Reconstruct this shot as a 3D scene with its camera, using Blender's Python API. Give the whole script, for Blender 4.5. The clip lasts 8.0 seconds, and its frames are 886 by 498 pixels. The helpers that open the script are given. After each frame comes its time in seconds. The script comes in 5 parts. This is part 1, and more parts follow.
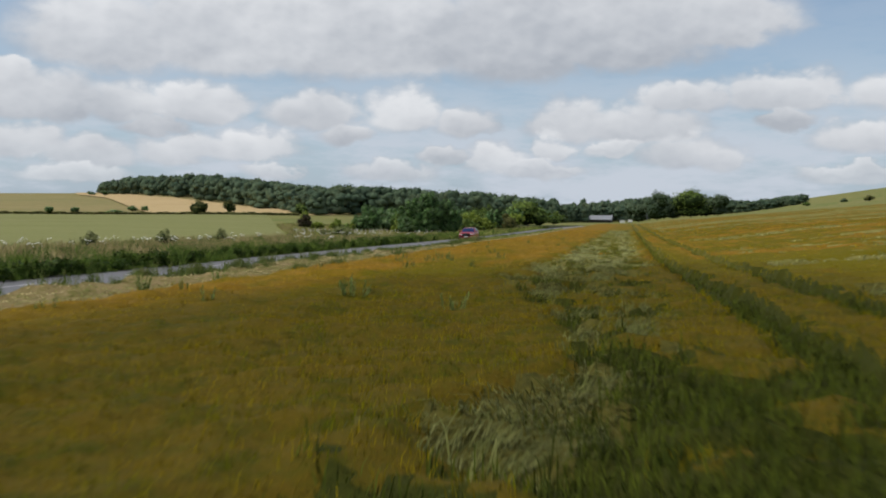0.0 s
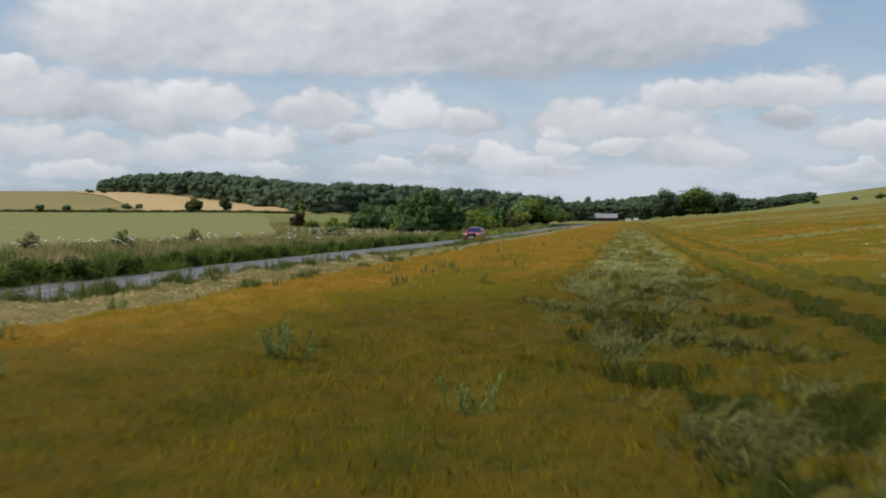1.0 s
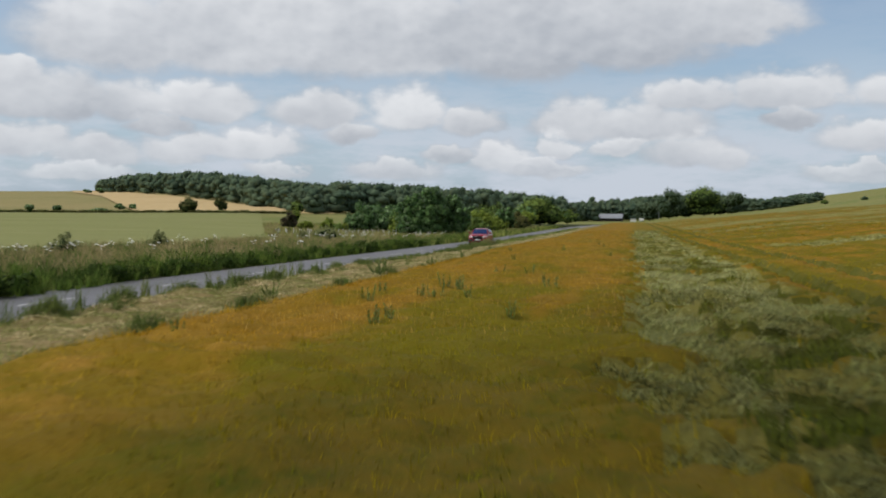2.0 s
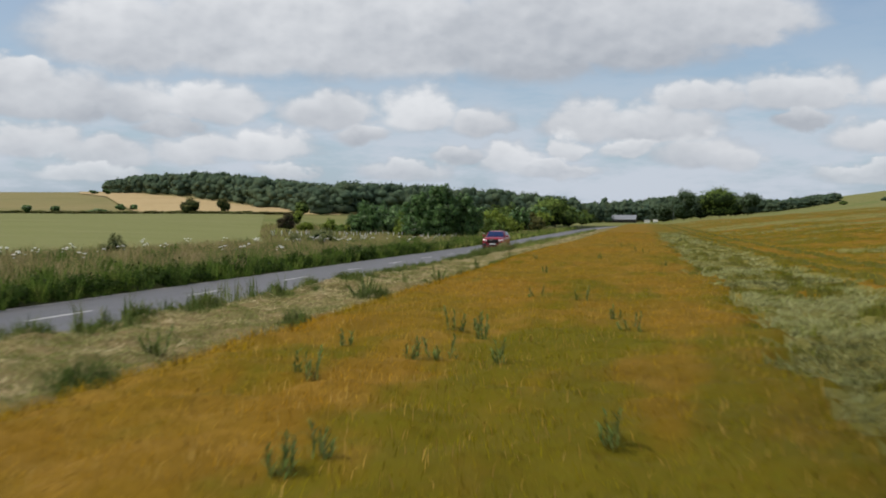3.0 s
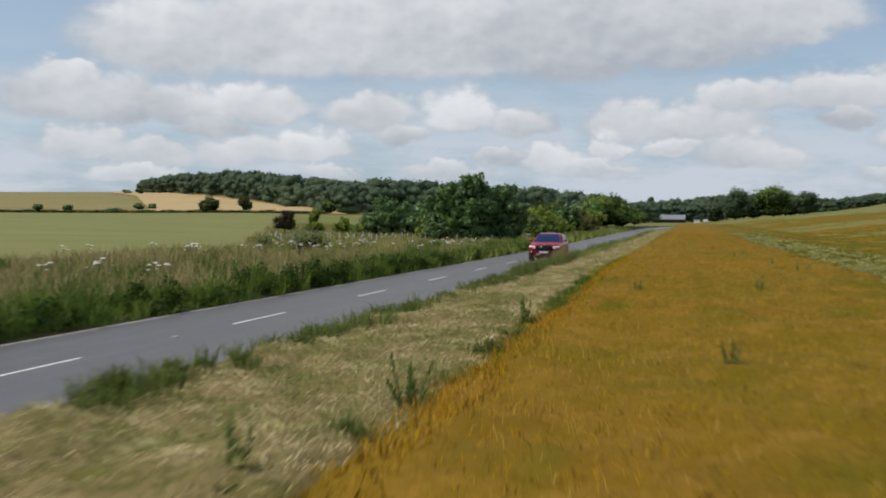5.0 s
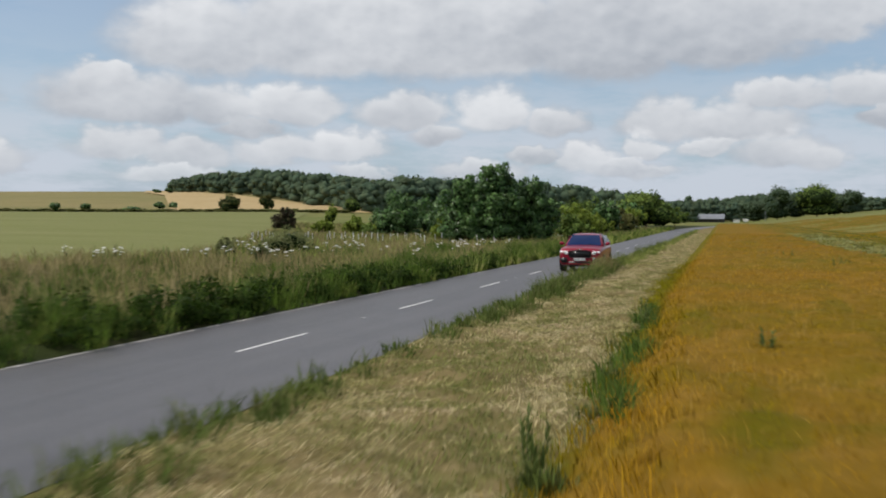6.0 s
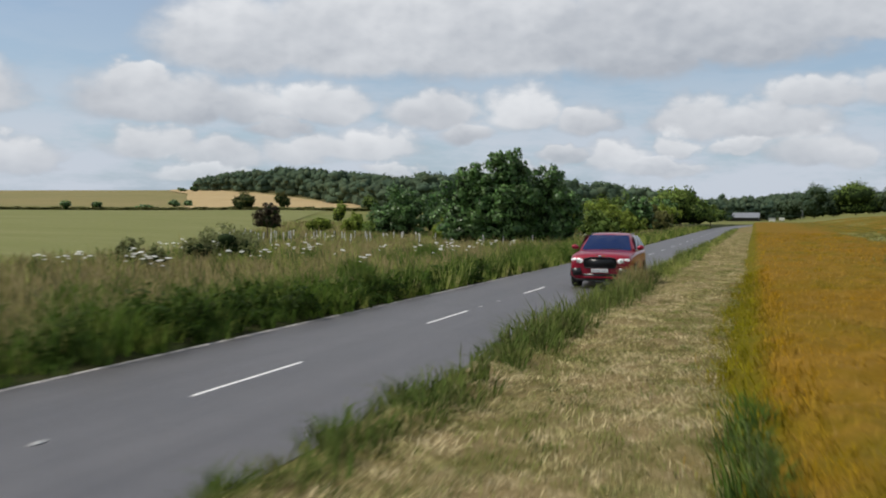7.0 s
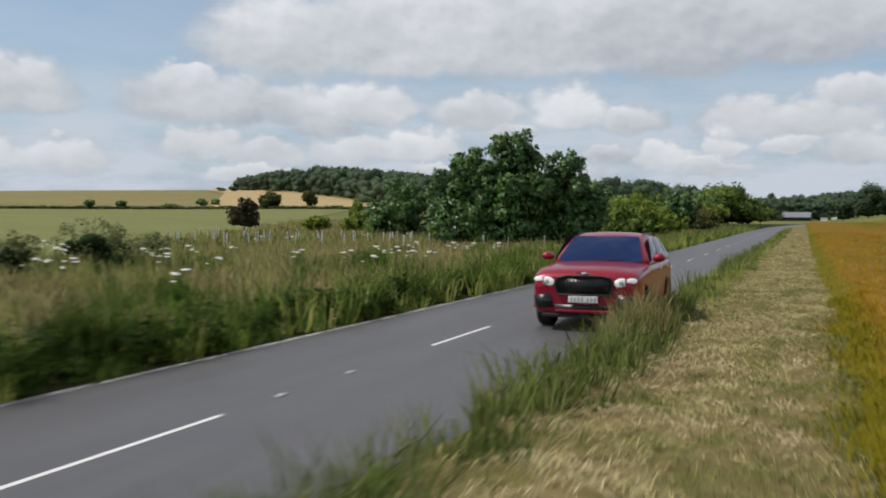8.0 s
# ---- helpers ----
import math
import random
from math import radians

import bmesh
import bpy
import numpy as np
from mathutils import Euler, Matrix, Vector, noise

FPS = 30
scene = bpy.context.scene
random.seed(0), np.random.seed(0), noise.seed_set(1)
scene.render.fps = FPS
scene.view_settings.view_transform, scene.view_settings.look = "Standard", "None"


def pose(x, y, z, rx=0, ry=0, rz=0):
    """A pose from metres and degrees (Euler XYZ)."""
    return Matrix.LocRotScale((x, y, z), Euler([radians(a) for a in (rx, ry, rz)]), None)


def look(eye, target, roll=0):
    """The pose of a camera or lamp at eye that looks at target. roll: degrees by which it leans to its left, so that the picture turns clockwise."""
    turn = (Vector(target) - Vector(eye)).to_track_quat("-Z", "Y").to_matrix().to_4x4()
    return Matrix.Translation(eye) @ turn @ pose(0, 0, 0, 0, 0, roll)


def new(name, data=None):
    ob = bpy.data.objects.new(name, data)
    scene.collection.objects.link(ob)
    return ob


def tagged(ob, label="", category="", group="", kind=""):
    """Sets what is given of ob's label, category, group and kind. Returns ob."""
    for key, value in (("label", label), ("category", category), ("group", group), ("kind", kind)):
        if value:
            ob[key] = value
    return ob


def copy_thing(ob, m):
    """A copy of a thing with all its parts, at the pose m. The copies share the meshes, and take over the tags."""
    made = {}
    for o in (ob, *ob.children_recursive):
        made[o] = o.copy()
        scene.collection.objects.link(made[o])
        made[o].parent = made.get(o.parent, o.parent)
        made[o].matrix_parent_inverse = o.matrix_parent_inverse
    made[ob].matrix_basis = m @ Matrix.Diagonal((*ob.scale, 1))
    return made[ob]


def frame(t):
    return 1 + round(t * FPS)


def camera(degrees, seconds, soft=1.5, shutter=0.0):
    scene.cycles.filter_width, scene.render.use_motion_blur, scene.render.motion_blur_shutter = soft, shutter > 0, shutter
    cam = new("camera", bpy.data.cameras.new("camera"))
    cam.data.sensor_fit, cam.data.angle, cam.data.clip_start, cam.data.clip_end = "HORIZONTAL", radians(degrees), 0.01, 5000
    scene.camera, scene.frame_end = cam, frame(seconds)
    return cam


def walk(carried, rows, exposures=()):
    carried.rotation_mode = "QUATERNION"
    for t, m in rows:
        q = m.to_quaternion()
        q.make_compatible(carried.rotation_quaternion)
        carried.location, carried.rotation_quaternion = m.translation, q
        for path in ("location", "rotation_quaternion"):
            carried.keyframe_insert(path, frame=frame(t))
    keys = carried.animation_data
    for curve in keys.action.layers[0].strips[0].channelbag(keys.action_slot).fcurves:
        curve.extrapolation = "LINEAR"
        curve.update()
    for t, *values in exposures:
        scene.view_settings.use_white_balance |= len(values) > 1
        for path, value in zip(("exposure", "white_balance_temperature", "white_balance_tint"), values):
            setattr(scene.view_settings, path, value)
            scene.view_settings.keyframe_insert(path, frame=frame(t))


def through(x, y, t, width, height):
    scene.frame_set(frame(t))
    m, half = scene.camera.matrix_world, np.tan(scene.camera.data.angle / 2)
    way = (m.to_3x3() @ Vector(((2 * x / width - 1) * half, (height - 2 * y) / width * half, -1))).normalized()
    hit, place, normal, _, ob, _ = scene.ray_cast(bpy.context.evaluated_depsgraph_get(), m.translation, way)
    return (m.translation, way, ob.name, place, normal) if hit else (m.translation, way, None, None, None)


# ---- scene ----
# A low flight over a barley field towards a country road and an oncoming car.
# World: y runs along the road, x = 0 is its centre line, z = 0 its surface.
cam = camera(47.5, 8.0, soft=1.9, shutter=0.4)
ROLL = 0.4
# seconds, x, y, z, yaw, pitch
FLIGHT = [
    (0.0, 21.697, -103.872, 2.41, 10.39, -1.537),
    (0.5, 20.599, -97.725, 2.455, 10.502, -1.616),
    (1.0, 19.489, -91.814, 2.487, 10.544, -1.642),
    (1.5, 18.353, -85.913, 2.508, 10.549, -1.64),
    (3.0, 14.78, -67.081, 2.505, 11.242, -1.555),
    (3.5, 13.556, -60.304, 2.485, 11.595, -1.549),
    (4.0, 12.338, -53.42, 2.455, 12.101, -1.553),
    (4.5, 11.16, -46.42, 2.417, 12.749, -1.555),
    (6.0, 7.945, -24.572, 2.255, 15.479, -1.585),
    (6.5, 7.079, -17.489, 2.187, 16.436, -1.618),
    (7.0, 6.351, -10.5, 2.113, 17.182, -1.652),
    (7.5, 5.781, -3.563, 2.034, 18.2, -1.674),
    (8.0, 5.386, 3.416, 1.949, 19.71, -1.667),
]
walk(cam, [(t, pose(x, y, z, 90 + pitch, 0, yaw) @ pose(0, 0, 0, 0, 0, ROLL)) for t, x, y, z, yaw, pitch in FLIGHT])

# ---- light ----
SUN_AZ, SUN_EL = 112.0, 54.0      # degrees to the left of +y, and above the horizon
sun_way = Vector((-math.sin(radians(SUN_AZ)) * math.cos(radians(SUN_EL)), math.cos(radians(SUN_AZ)) * math.cos(radians(SUN_EL)), math.sin(radians(SUN_EL))))
sun_data = bpy.data.lights.new("sun", "SUN")
sun_data.energy, sun_data.angle, sun_data.color = 3.0, radians(1.5), (1.0, 0.94, 0.85)
sun = new("sun", sun_data)
sun.matrix_world = look(sun_way * 100, (0, 0, 0))


class Tree:
    """A small wrapper round a node tree."""

    def __init__(self, tree):
        self.t = tree
        tree.nodes.clear()

    def put(self, kind, props=None, **sockets):
        n = self.t.nodes.new(kind)
        for k, v in (props or {}).items():
            setattr(n, k, v)
        for k, v in sockets.items():
            key = int(k[1:]) if k[0] == "i" and k[1:].isdigit() else k.replace("_", " ")
            self.wire(v, n.inputs[key])
        return n

    def wire(self, v, socket):
        if hasattr(v, "outputs"):
            v = v.outputs[0]
        if hasattr(v, "is_output"):
            self.t.links.new(v, socket)
        elif isinstance(v, (tuple, list)) and len(v) == 3 and socket.type == "RGBA":
            socket.default_value = (*v, 1)
        else:
            socket.default_value = v

    def math(self, op, a, b=0.0, clamp=False):
        return self.put("ShaderNodeMath", {"operation": op, "use_clamp": clamp}, i0=a, i1=b)

    def mix(self, fac, a, b, blend="MIX"):
        n = self.put("ShaderNodeMix", {"data_type": "RGBA", "blend_type": blend})
        self.wire(fac, n.inputs[0])
        self.wire(a, n.inputs[6])
        self.wire(b, n.inputs[7])
        return n.outputs[2]

    def ramp(self, v, lo, hi, a=0.0, b=1.0):
        return self.put("ShaderNodeMapRange", {"interpolation_type": "SMOOTHSTEP"}, i0=v, i1=lo, i2=hi, i3=a, i4=b)

    def noise(self, vec, scale, detail=3.0, rough=0.55, distort=0.0):
        return self.put("ShaderNodeTexNoise", {}, Vector=vec, Scale=scale, Detail=detail, Roughness=rough, Distortion=distort)


# Clouds: degrees left of +y, degrees up to the flat base, half width, height over the base, greyness.
HIGH_BANK = [(28.7, 8.7, 3.9, 4.6, 0.35), (22.4, 8.9, 4.7, 5.8, 0.25), (17.1, 8.9, 4.6, 6.0, 0.3), (12.7, 9.0, 3.7, 6.1, 0.35),
             (6.4, 8.8, 4.1, 6.2, 0.8), (0.9, 9.3, 4.8, 5.6, 0.65), (-4.3, 10.2, 3.7, 3.6, 0.5)]
MIDDLE_ROW = [(34.1, 7.5, 1.6, 1.3, 0.1), (32.9, 5.8, 4.5, 2.8, 0.6), (27.8, 5.8, 2.2, 2.2, 0.4), (24.1, 5.9, 3.0, 2.0, 0.2),
              (17.6, 5.7, 2.8, 1.9, 0.3), (12.7, 5.6, 2.2, 2.3, 0.15), (9.2, 5.3, 1.7, 1.4, 0.3), (3.2, 5.1, 2.5, 2.1, 0.35),
              (-0.6, 4.9, 3.5, 2.0, 0.45), (-3.0, 6.6, 2.7, 1.7, 0.25), (-8.4, 6.6, 3.6, 1.9, 0.2), (-15.0, 6.6, 4.3, 1.7, 0.3)]
LOW_ROW = [(33.2, 3.7, 2.6, 1.5, 0.4), (29.5, 3.2, 2.4, 1.5, 0.5), (25.1, 3.5, 2.5, 1.5, 0.35), (21.3, 3.7, 2.9, 1.5, 0.15),
           (-12.4, 4.3, 2.9, 1.4, 0.25), (-8.4, 5.5, 1.4, 0.7, 0.6), (7.5, 3.3, 1.9, 1.4, 0.1), (4.2, 3.9, 1.1, 1.3, 0.2),
           (1.0, 4.1, 1.7, 0.7, 0.2), (-3.4, 3.6, 2.9, 1.5, 0.45), (10.5, 3.7, 1.4, 0.8, 0.5)]
FAR_ROW = [(30.7, 2.4, 2.8, 0.7, 0.2), (19.8, 2.8, 1.7, 0.6, 0.4), (13.4, 2.7, 2.5, 0.9, 0.35), (4.9, 2.9, 2.4, 0.6, 0.4),
           (26.3, 5.0, 1.9, 0.9, 0.6), (16.0, 4.8, 1.6, 0.9, 0.6), (-5.0, 3.4, 1.6, 1.1, 0.5), (-12.0, 2.6, 3.0, 0.7, 0.4)]
SOUTH_BANK = [(43.7, 6.0, 4.0, 3.1, 0.35), (44.2, 2.7, 2.4, 1.8, 0.3), (45.8, 6.7, 2.8, 1.4, 0.2), (40.4, 2.8, 2.5, 1.6, 0.35), (48.6, 5.4, 2.5, 4.1, 0.4)]
world = bpy.data.worlds.new("sky")
scene.world = world
world.use_nodes = True
w = Tree(world.node_tree)
sky = w.put("ShaderNodeTexSky", {"sky_type": "NISHITA", "sun_disc": False, "sun_elevation": radians(SUN_EL), "sun_rotation": radians(-SUN_AZ),
                                 "air_density": 1.0, "dust_density": 1.6, "ozone_density": 1.2})
way = w.put("ShaderNodeTexCoord").outputs[0]
sep = w.put("ShaderNodeSeparateXYZ", {}, i0=way)
az = w.math("MULTIPLY", w.math("ARCTAN2", w.math("MULTIPLY", sep.outputs[0], -1.0), sep.outputs[1]), 57.2958)
el = w.math("MULTIPLY", w.math("ARCSINE", sep.outputs[2]), 57.2958)


def over_sky(da=0.0, de=0.0, stretch=1.5):
    return w.put("ShaderNodeCombineXYZ", {}, i0=w.math("ADD", az, da), i1=w.math("MULTIPLY", w.math("ADD", el, de), stretch), i2=0.0)


def billow(vec):
    """Rounded cauliflower heads at two sizes, 0 to about 1."""
    bent = w.put("ShaderNodeVectorMath", {"operation": "ADD"}, i0=vec, i1=w.put("ShaderNodeVectorMath", {"operation": "SCALE"}, i0=w.noise(vec, 0.7, 4.0, 0.6).outputs[1], Scale=1.1).outputs[0]).outputs[0]
    large = w.put("ShaderNodeTexVoronoi", {"feature": "SMOOTH_F1"}, Vector=bent, Scale=0.55, Smoothness=0.6).outputs[0]
    small = w.put("ShaderNodeTexVoronoi", {"feature": "SMOOTH_F1"}, Vector=bent, Scale=1.5, Smoothness=0.5).outputs[0]
    return w.math("SUBTRACT", 1.15, w.math("ADD", large, w.math("MULTIPLY", small, 0.45)))


flat = over_sky()
heads, heads_sunward = billow(flat), billow(over_sky(0.35, 0.45))
puff = w.noise(flat, 0.5, 6.0, 0.58)
puff_big = w.noise(flat, 0.16, 3.0, 0.5)
fray = w.noise(flat, 2.2, 5.0, 0.62)
wisp = w.noise(w.put("ShaderNodeCombineXYZ", {}, i0=az, i1=w.math("MULTIPLY", el, 4.0), i2=4.0), 0.16, 5.0, 0.6)
az_b = w.math("ADD", az, w.math("MULTIPLY", w.math("SUBTRACT", puff.outputs[0], 0.5), 2.6))
el_b = w.math("ADD", el, w.math("ADD", w.math("MULTIPLY", w.math("SUBTRACT", heads, 0.45), -1.0), w.math("MULTIPLY", w.math("SUBTRACT", fray.outputs[0], 0.5), 0.22)))
el_soft = w.math("ADD", el, w.math("MULTIPLY", w.math("SUBTRACT", puff.outputs[0], 0.5), 1.2))
relief = w.math("SUBTRACT", heads, heads_sunward)
cover, shade = w.math("MULTIPLY", az, 0.0), w.math("MULTIPLY", az, 0.0)
for a, e, hw, hh, grey in HIGH_BANK + SOUTH_BANK + MIDDLE_ROW + LOW_ROW + FAR_ROW:
    u = w.math("DIVIDE", w.math("SUBTRACT", az_b, a), hw * (1.5 if hh > 3.2 else 1.2))
    v = w.math("DIVIDE", w.math("SUBTRACT", el_b, e), hh)
    # a domed top over a flat, softer base
    down = w.math("MULTIPLY", w.math("MAXIMUM", w.math("SUBTRACT", e + 0.15 * hh, el_soft), 0.0), 0.8 / (0.36 + 0.22 * hh))
    v2 = w.math("ADD", w.math("MAXIMUM", v, 0.0), down)
    d = w.math("SUBTRACT", 1.0, w.math("SQRT", w.math("ADD", w.math("MULTIPLY", u, u), w.math("MULTIPLY", v2, v2))))
    body = w.ramp(d, -0.10, 0.36)
    lit = w.math("ADD", 0.58 - 0.66 * grey, w.math("MULTIPLY", w.math("MAXIMUM", w.math("MINIMUM", w.math("MULTIPLY", v, 1.4), 1.0), -0.3), 0.36))
    shade = w.math("ADD", w.math("MULTIPLY", shade, w.math("SUBTRACT", 1.0, body)), w.math("MULTIPLY", lit, body))
    cover = w.math("MAXIMUM", cover, body)
# the rest of the sky carries the same broken cloud
beyond = w.math("MAXIMUM", w.ramp(el, 12.5, 16.0), w.math("MAXIMUM", w.ramp(az, 46.0, 52.0), w.ramp(az, -16.0, -22.0)))
loose = w.math("MULTIPLY", beyond, w.ramp(puff_big.outputs[0], 0.40, 0.56))
shade = w.math("ADD", w.math("MULTIPLY", shade, w.math("SUBTRACT", 1.0, loose)), w.math("MULTIPLY", 0.45, loose))
cover = w.math("MAXIMUM", cover, loose)
dense = w.math("MULTIPLY", cover, w.ramp(el, 0.5, 5.0, 0.55, 0.95))
shade = w.math("ADD", w.math("ADD", shade, w.math("MULTIPLY", relief, 0.30)), w.math("MULTIPLY", w.math("SUBTRACT", puff_big.outputs[0], 0.47), 1.1), clamp=True)
cloud = w.mix(shade, (0.425, 0.455, 0.505), (0.785, 0.80, 0.825))
clear = w.mix(1.0, sky, (0.115, 0.115, 0.115), "MULTIPLY")
clear = w.mix(w.ramp(el, 14.0, -1.0, 0.1, 0.6), clear, (0.42, 0.56, 0.74))
veil = w.math("MULTIPLY", w.ramp(wisp.outputs[0], 0.34, 0.60), w.ramp(el, 10.0, 2.5, 0.12, 0.9))
clear = w.mix(veil, clear, (0.57, 0.62, 0.70))
air = w.mix(dense, clear, cloud)
back = w.put("ShaderNodeBackground", {}, Color=air, Strength=1.0)
out = w.put("ShaderNodeOutputWorld")
w.wire(back, out.inputs[0])

# ---- materials ----
def material(name):
    m = bpy.data.materials.new(name)
    m.use_nodes = True
    t = Tree(m.node_tree)
    t.out = t.put("ShaderNodeOutputMaterial")
    t.pos = t.put("ShaderNodeNewGeometry").outputs[0]
    return m, t


def principled(t, color, rough=0.8, bump=None, strength=0.4, metal=0.0, depth=0.02, **more):
    p = t.put("ShaderNodeBsdfPrincipled", {}, Base_Color=color, Roughness=rough, Metallic=metal, **more)
    if bump is not None:
        t.wire(t.put("ShaderNodeBump", {}, Strength=strength, Distance=depth, Height=bump), p.inputs["Normal"])
    t.wire(p, t.out.inputs[0])
    return p


def plain(name, color, rough=0.6, metal=0.0, vary=0.12, scale=6.0, **more):
    """Painted, plastic or metal surfaces with slight dirt and relief."""
    m, t = material(name)
    n = t.noise(t.pos, scale, 4.0)
    c = t.mix(t.ramp(n.outputs[0], 0.3, 0.75), color, tuple(k * (1 - vary * 2) for k in color))
    principled(t, c, rough, n.outputs[0], 0.05, metal, **more)
    return m


def ripen_and_shade(t, c, side, near, small):
    """Colours of the barley: orange and ripe by the road, greener in belts, rows and the nearer end, where shadow is
    painted in too.
    """
    spot = t.put("ShaderNodeSeparateXYZ", {}, i0=t.pos)
    across, along = spot.outputs[0], spot.outputs[1]
    patch = t.noise(t.pos, 0.17, 4.0, 0.62)
    rows = t.noise(t.put("ShaderNodeVectorMath", {"operation": "MULTIPLY"}, i0=t.pos, i1=(0.8, 0.05, 1)).outputs[0], 1.0, 3.0, 0.6)
    green = t.math("ADD", t.math("MULTIPLY", patch.outputs[0], 0.6), t.math("MULTIPLY", rows.outputs[0], 0.4))
    belt = t.math("MULTIPLY", t.ramp(t.math("ABSOLUTE", t.math("SUBTRACT", across, 13.3)), 2.4, 0.5, 0.0, 0.09), t.ramp(along, -20.0, -36.0))
    green = t.math("ADD", t.math("ADD", green, belt), t.ramp(across, 13.0, 20.0, -0.015, 0.09))
    # the older, greener end beyond the ripe strip by the road
    green = t.math("ADD", green, t.math("MULTIPLY", t.ramp(along, -38.0, -54.0, 0.0, 0.11), t.ramp(across, 11.0, 14.0)))
    c = t.mix(t.ramp(green, 0.51, 0.64, 0.0, 0.85), c, side)
    # unripe rim along the verge
    rim = t.math("ADD", across, t.math("MULTIPLY", t.math("SUBTRACT", small.outputs[0], 0.5), 0.9))
    c = t.mix(t.ramp(rim, 6.75, 6.25, 0.0, 0.75), c, tuple(k * q for k, q in zip(side, (1.0, 1.15, 1.6))))
    # the nearer end is greener, with a cloud's shadow darkened into the colour
    where = t.math("ADD", along, t.math("MULTIPLY", patch.outputs[0], 40.0))
    where = t.math("SUBTRACT", where, t.math("MULTIPLY", t.math("MINIMUM", t.math("SUBTRACT", across, 17.5), t.math("SUBTRACT", 24.6, across)), 3.6))
    return t.mix(t.ramp(where, -17.0, -48.0), c, t.mix(t.ramp(small.outputs[0], 0.4, 0.7), near[0], near[1]))


def foliage(name, colors, scale, gloss=0.55, through=0.35, fine=9.0, jitter=0.5, shine=0.08, near=None, side=None):
    """Leaves and blades: patches of colour over the ground, and each blade a shade of its own."""
    m, t = material(name)
    big = t.noise(t.pos, scale, 3.0, 0.6)
    small = t.noise(t.pos, scale * fine, 3.0, 0.6)
    c = t.mix(t.ramp(big.outputs[0], 0.38, 0.62), colors[0], colors[1])
    c = t.mix(t.ramp(small.outputs[0], 0.45, 0.75), c, colors[2])
    if side is not None:
        c = ripen_and_shade(t, c, side, near, small)
    elif near is not None:
        # greener blades at the nearer end, darkened to paint in cloud shadow
        spot = t.put("ShaderNodeSeparateXYZ", {}, i0=t.pos)
        where = t.math("ADD", spot.outputs[1], t.math("MULTIPLY", big.outputs[0], 40.0))
        where = t.math("SUBTRACT", where, t.math("MULTIPLY", t.math("MINIMUM", t.math("SUBTRACT", spot.outputs[0], 17.5), t.math("SUBTRACT", 30.0, spot.outputs[0])), 2.0))
        c = t.mix(t.ramp(where, -20.0, -54.0), c, t.mix(t.ramp(small.outputs[0], 0.4, 0.7), near[0], near[1]))
    rnd = t.put("ShaderNodeNewGeometry").outputs["Random Per Island"]
    c = t.mix(1.0, c, t.put("ShaderNodeCombineColor", {}, i0=t.ramp(rnd, 0, 1, 1 - jitter, 1 + jitter), i1=t.ramp(rnd, 0, 1, 1 - jitter, 1 + jitter),
                            i2=t.ramp(rnd, 0, 1, 1 - jitter, 1 + jitter)), "MULTIPLY")
    p = t.put("ShaderNodeBsdfPrincipled", {}, Base_Color=c, Roughness=gloss)
    p.inputs["Specular IOR Level"].default_value = shine
    tr = t.put("ShaderNodeBsdfTranslucent", {}, Color=c)
    t.wire(t.put("ShaderNodeMixShader", {}, i0=through, i1=p, i2=tr), t.out.inputs[0])
    return m


def soil(name, colors, scale, fine=8.0, rough=0.95, bump_scale=14.0, stretch=(1, 1, 1), near=None, side=None):
    """Grassy or cropped ground seen from afar."""
    m, t = material(name)
    vec = t.put("ShaderNodeVectorMath", {"operation": "MULTIPLY"}, i0=t.pos, i1=stretch).outputs[0]
    big = t.noise(vec, scale, 4.0, 0.6)
    small = t.noise(vec, scale * fine, 5.0, 0.65)
    grit = t.noise(t.pos, bump_scale, 4.0, 0.7)
    c = t.mix(t.ramp(big.outputs[0], 0.35, 0.65), colors[0], colors[1])
    c = t.mix(t.ramp(small.outputs[0], 0.42, 0.72), c, colors[2])
    if side is not None:
        c = ripen_and_shade(t, c, side, near, small)
    elif near is not None:
        # greener ground at the nearer end, its cloud shadow put into the colour
        spot = t.put("ShaderNodeSeparateXYZ", {}, i0=t.pos)
        where = t.math("ADD", spot.outputs[1], t.math("MULTIPLY", big.outputs[0], 40.0))
        where = t.math("SUBTRACT", where, t.math("MULTIPLY", t.math("MINIMUM", t.math("SUBTRACT", spot.outputs[0], 17.5), t.math("SUBTRACT", 30.0, spot.outputs[0])), 2.0))
        c = t.mix(t.ramp(where, -20.0, -54.0), c, t.mix(t.ramp(small.outputs[0], 0.4, 0.7), near[0], near[1]))
    c = t.mix(t.ramp(grit.outputs[0], 0.3, 0.7, 0.0, 0.35), c, tuple(k * 0.55 for k in colors[0]))
    p = principled(t, c, rough, grit.outputs[0], 0.5, depth=0.08)
    p.inputs["Specular IOR Level"].default_value = 0.08
    return m


ORANGE, OLIVE, STRAW = (0.322, 0.180, 0.012), (0.252, 0.172, 0.009), (0.370, 0.230, 0.038)
M_BARLEY = foliage("ripening_barley", (ORANGE, OLIVE, STRAW), 0.11, 0.85, 0.35, 11.0, 0.40, 0.02, ((0.158, 0.120, 0.005), (0.076, 0.092, 0.003)), (0.150, 0.144, 0.004))
# bed beneath the stalks, darkened in colour for the shade between them
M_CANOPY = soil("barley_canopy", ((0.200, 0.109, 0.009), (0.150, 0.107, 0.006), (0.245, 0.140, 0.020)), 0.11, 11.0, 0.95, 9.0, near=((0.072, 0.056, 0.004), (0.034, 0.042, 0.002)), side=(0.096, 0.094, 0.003))
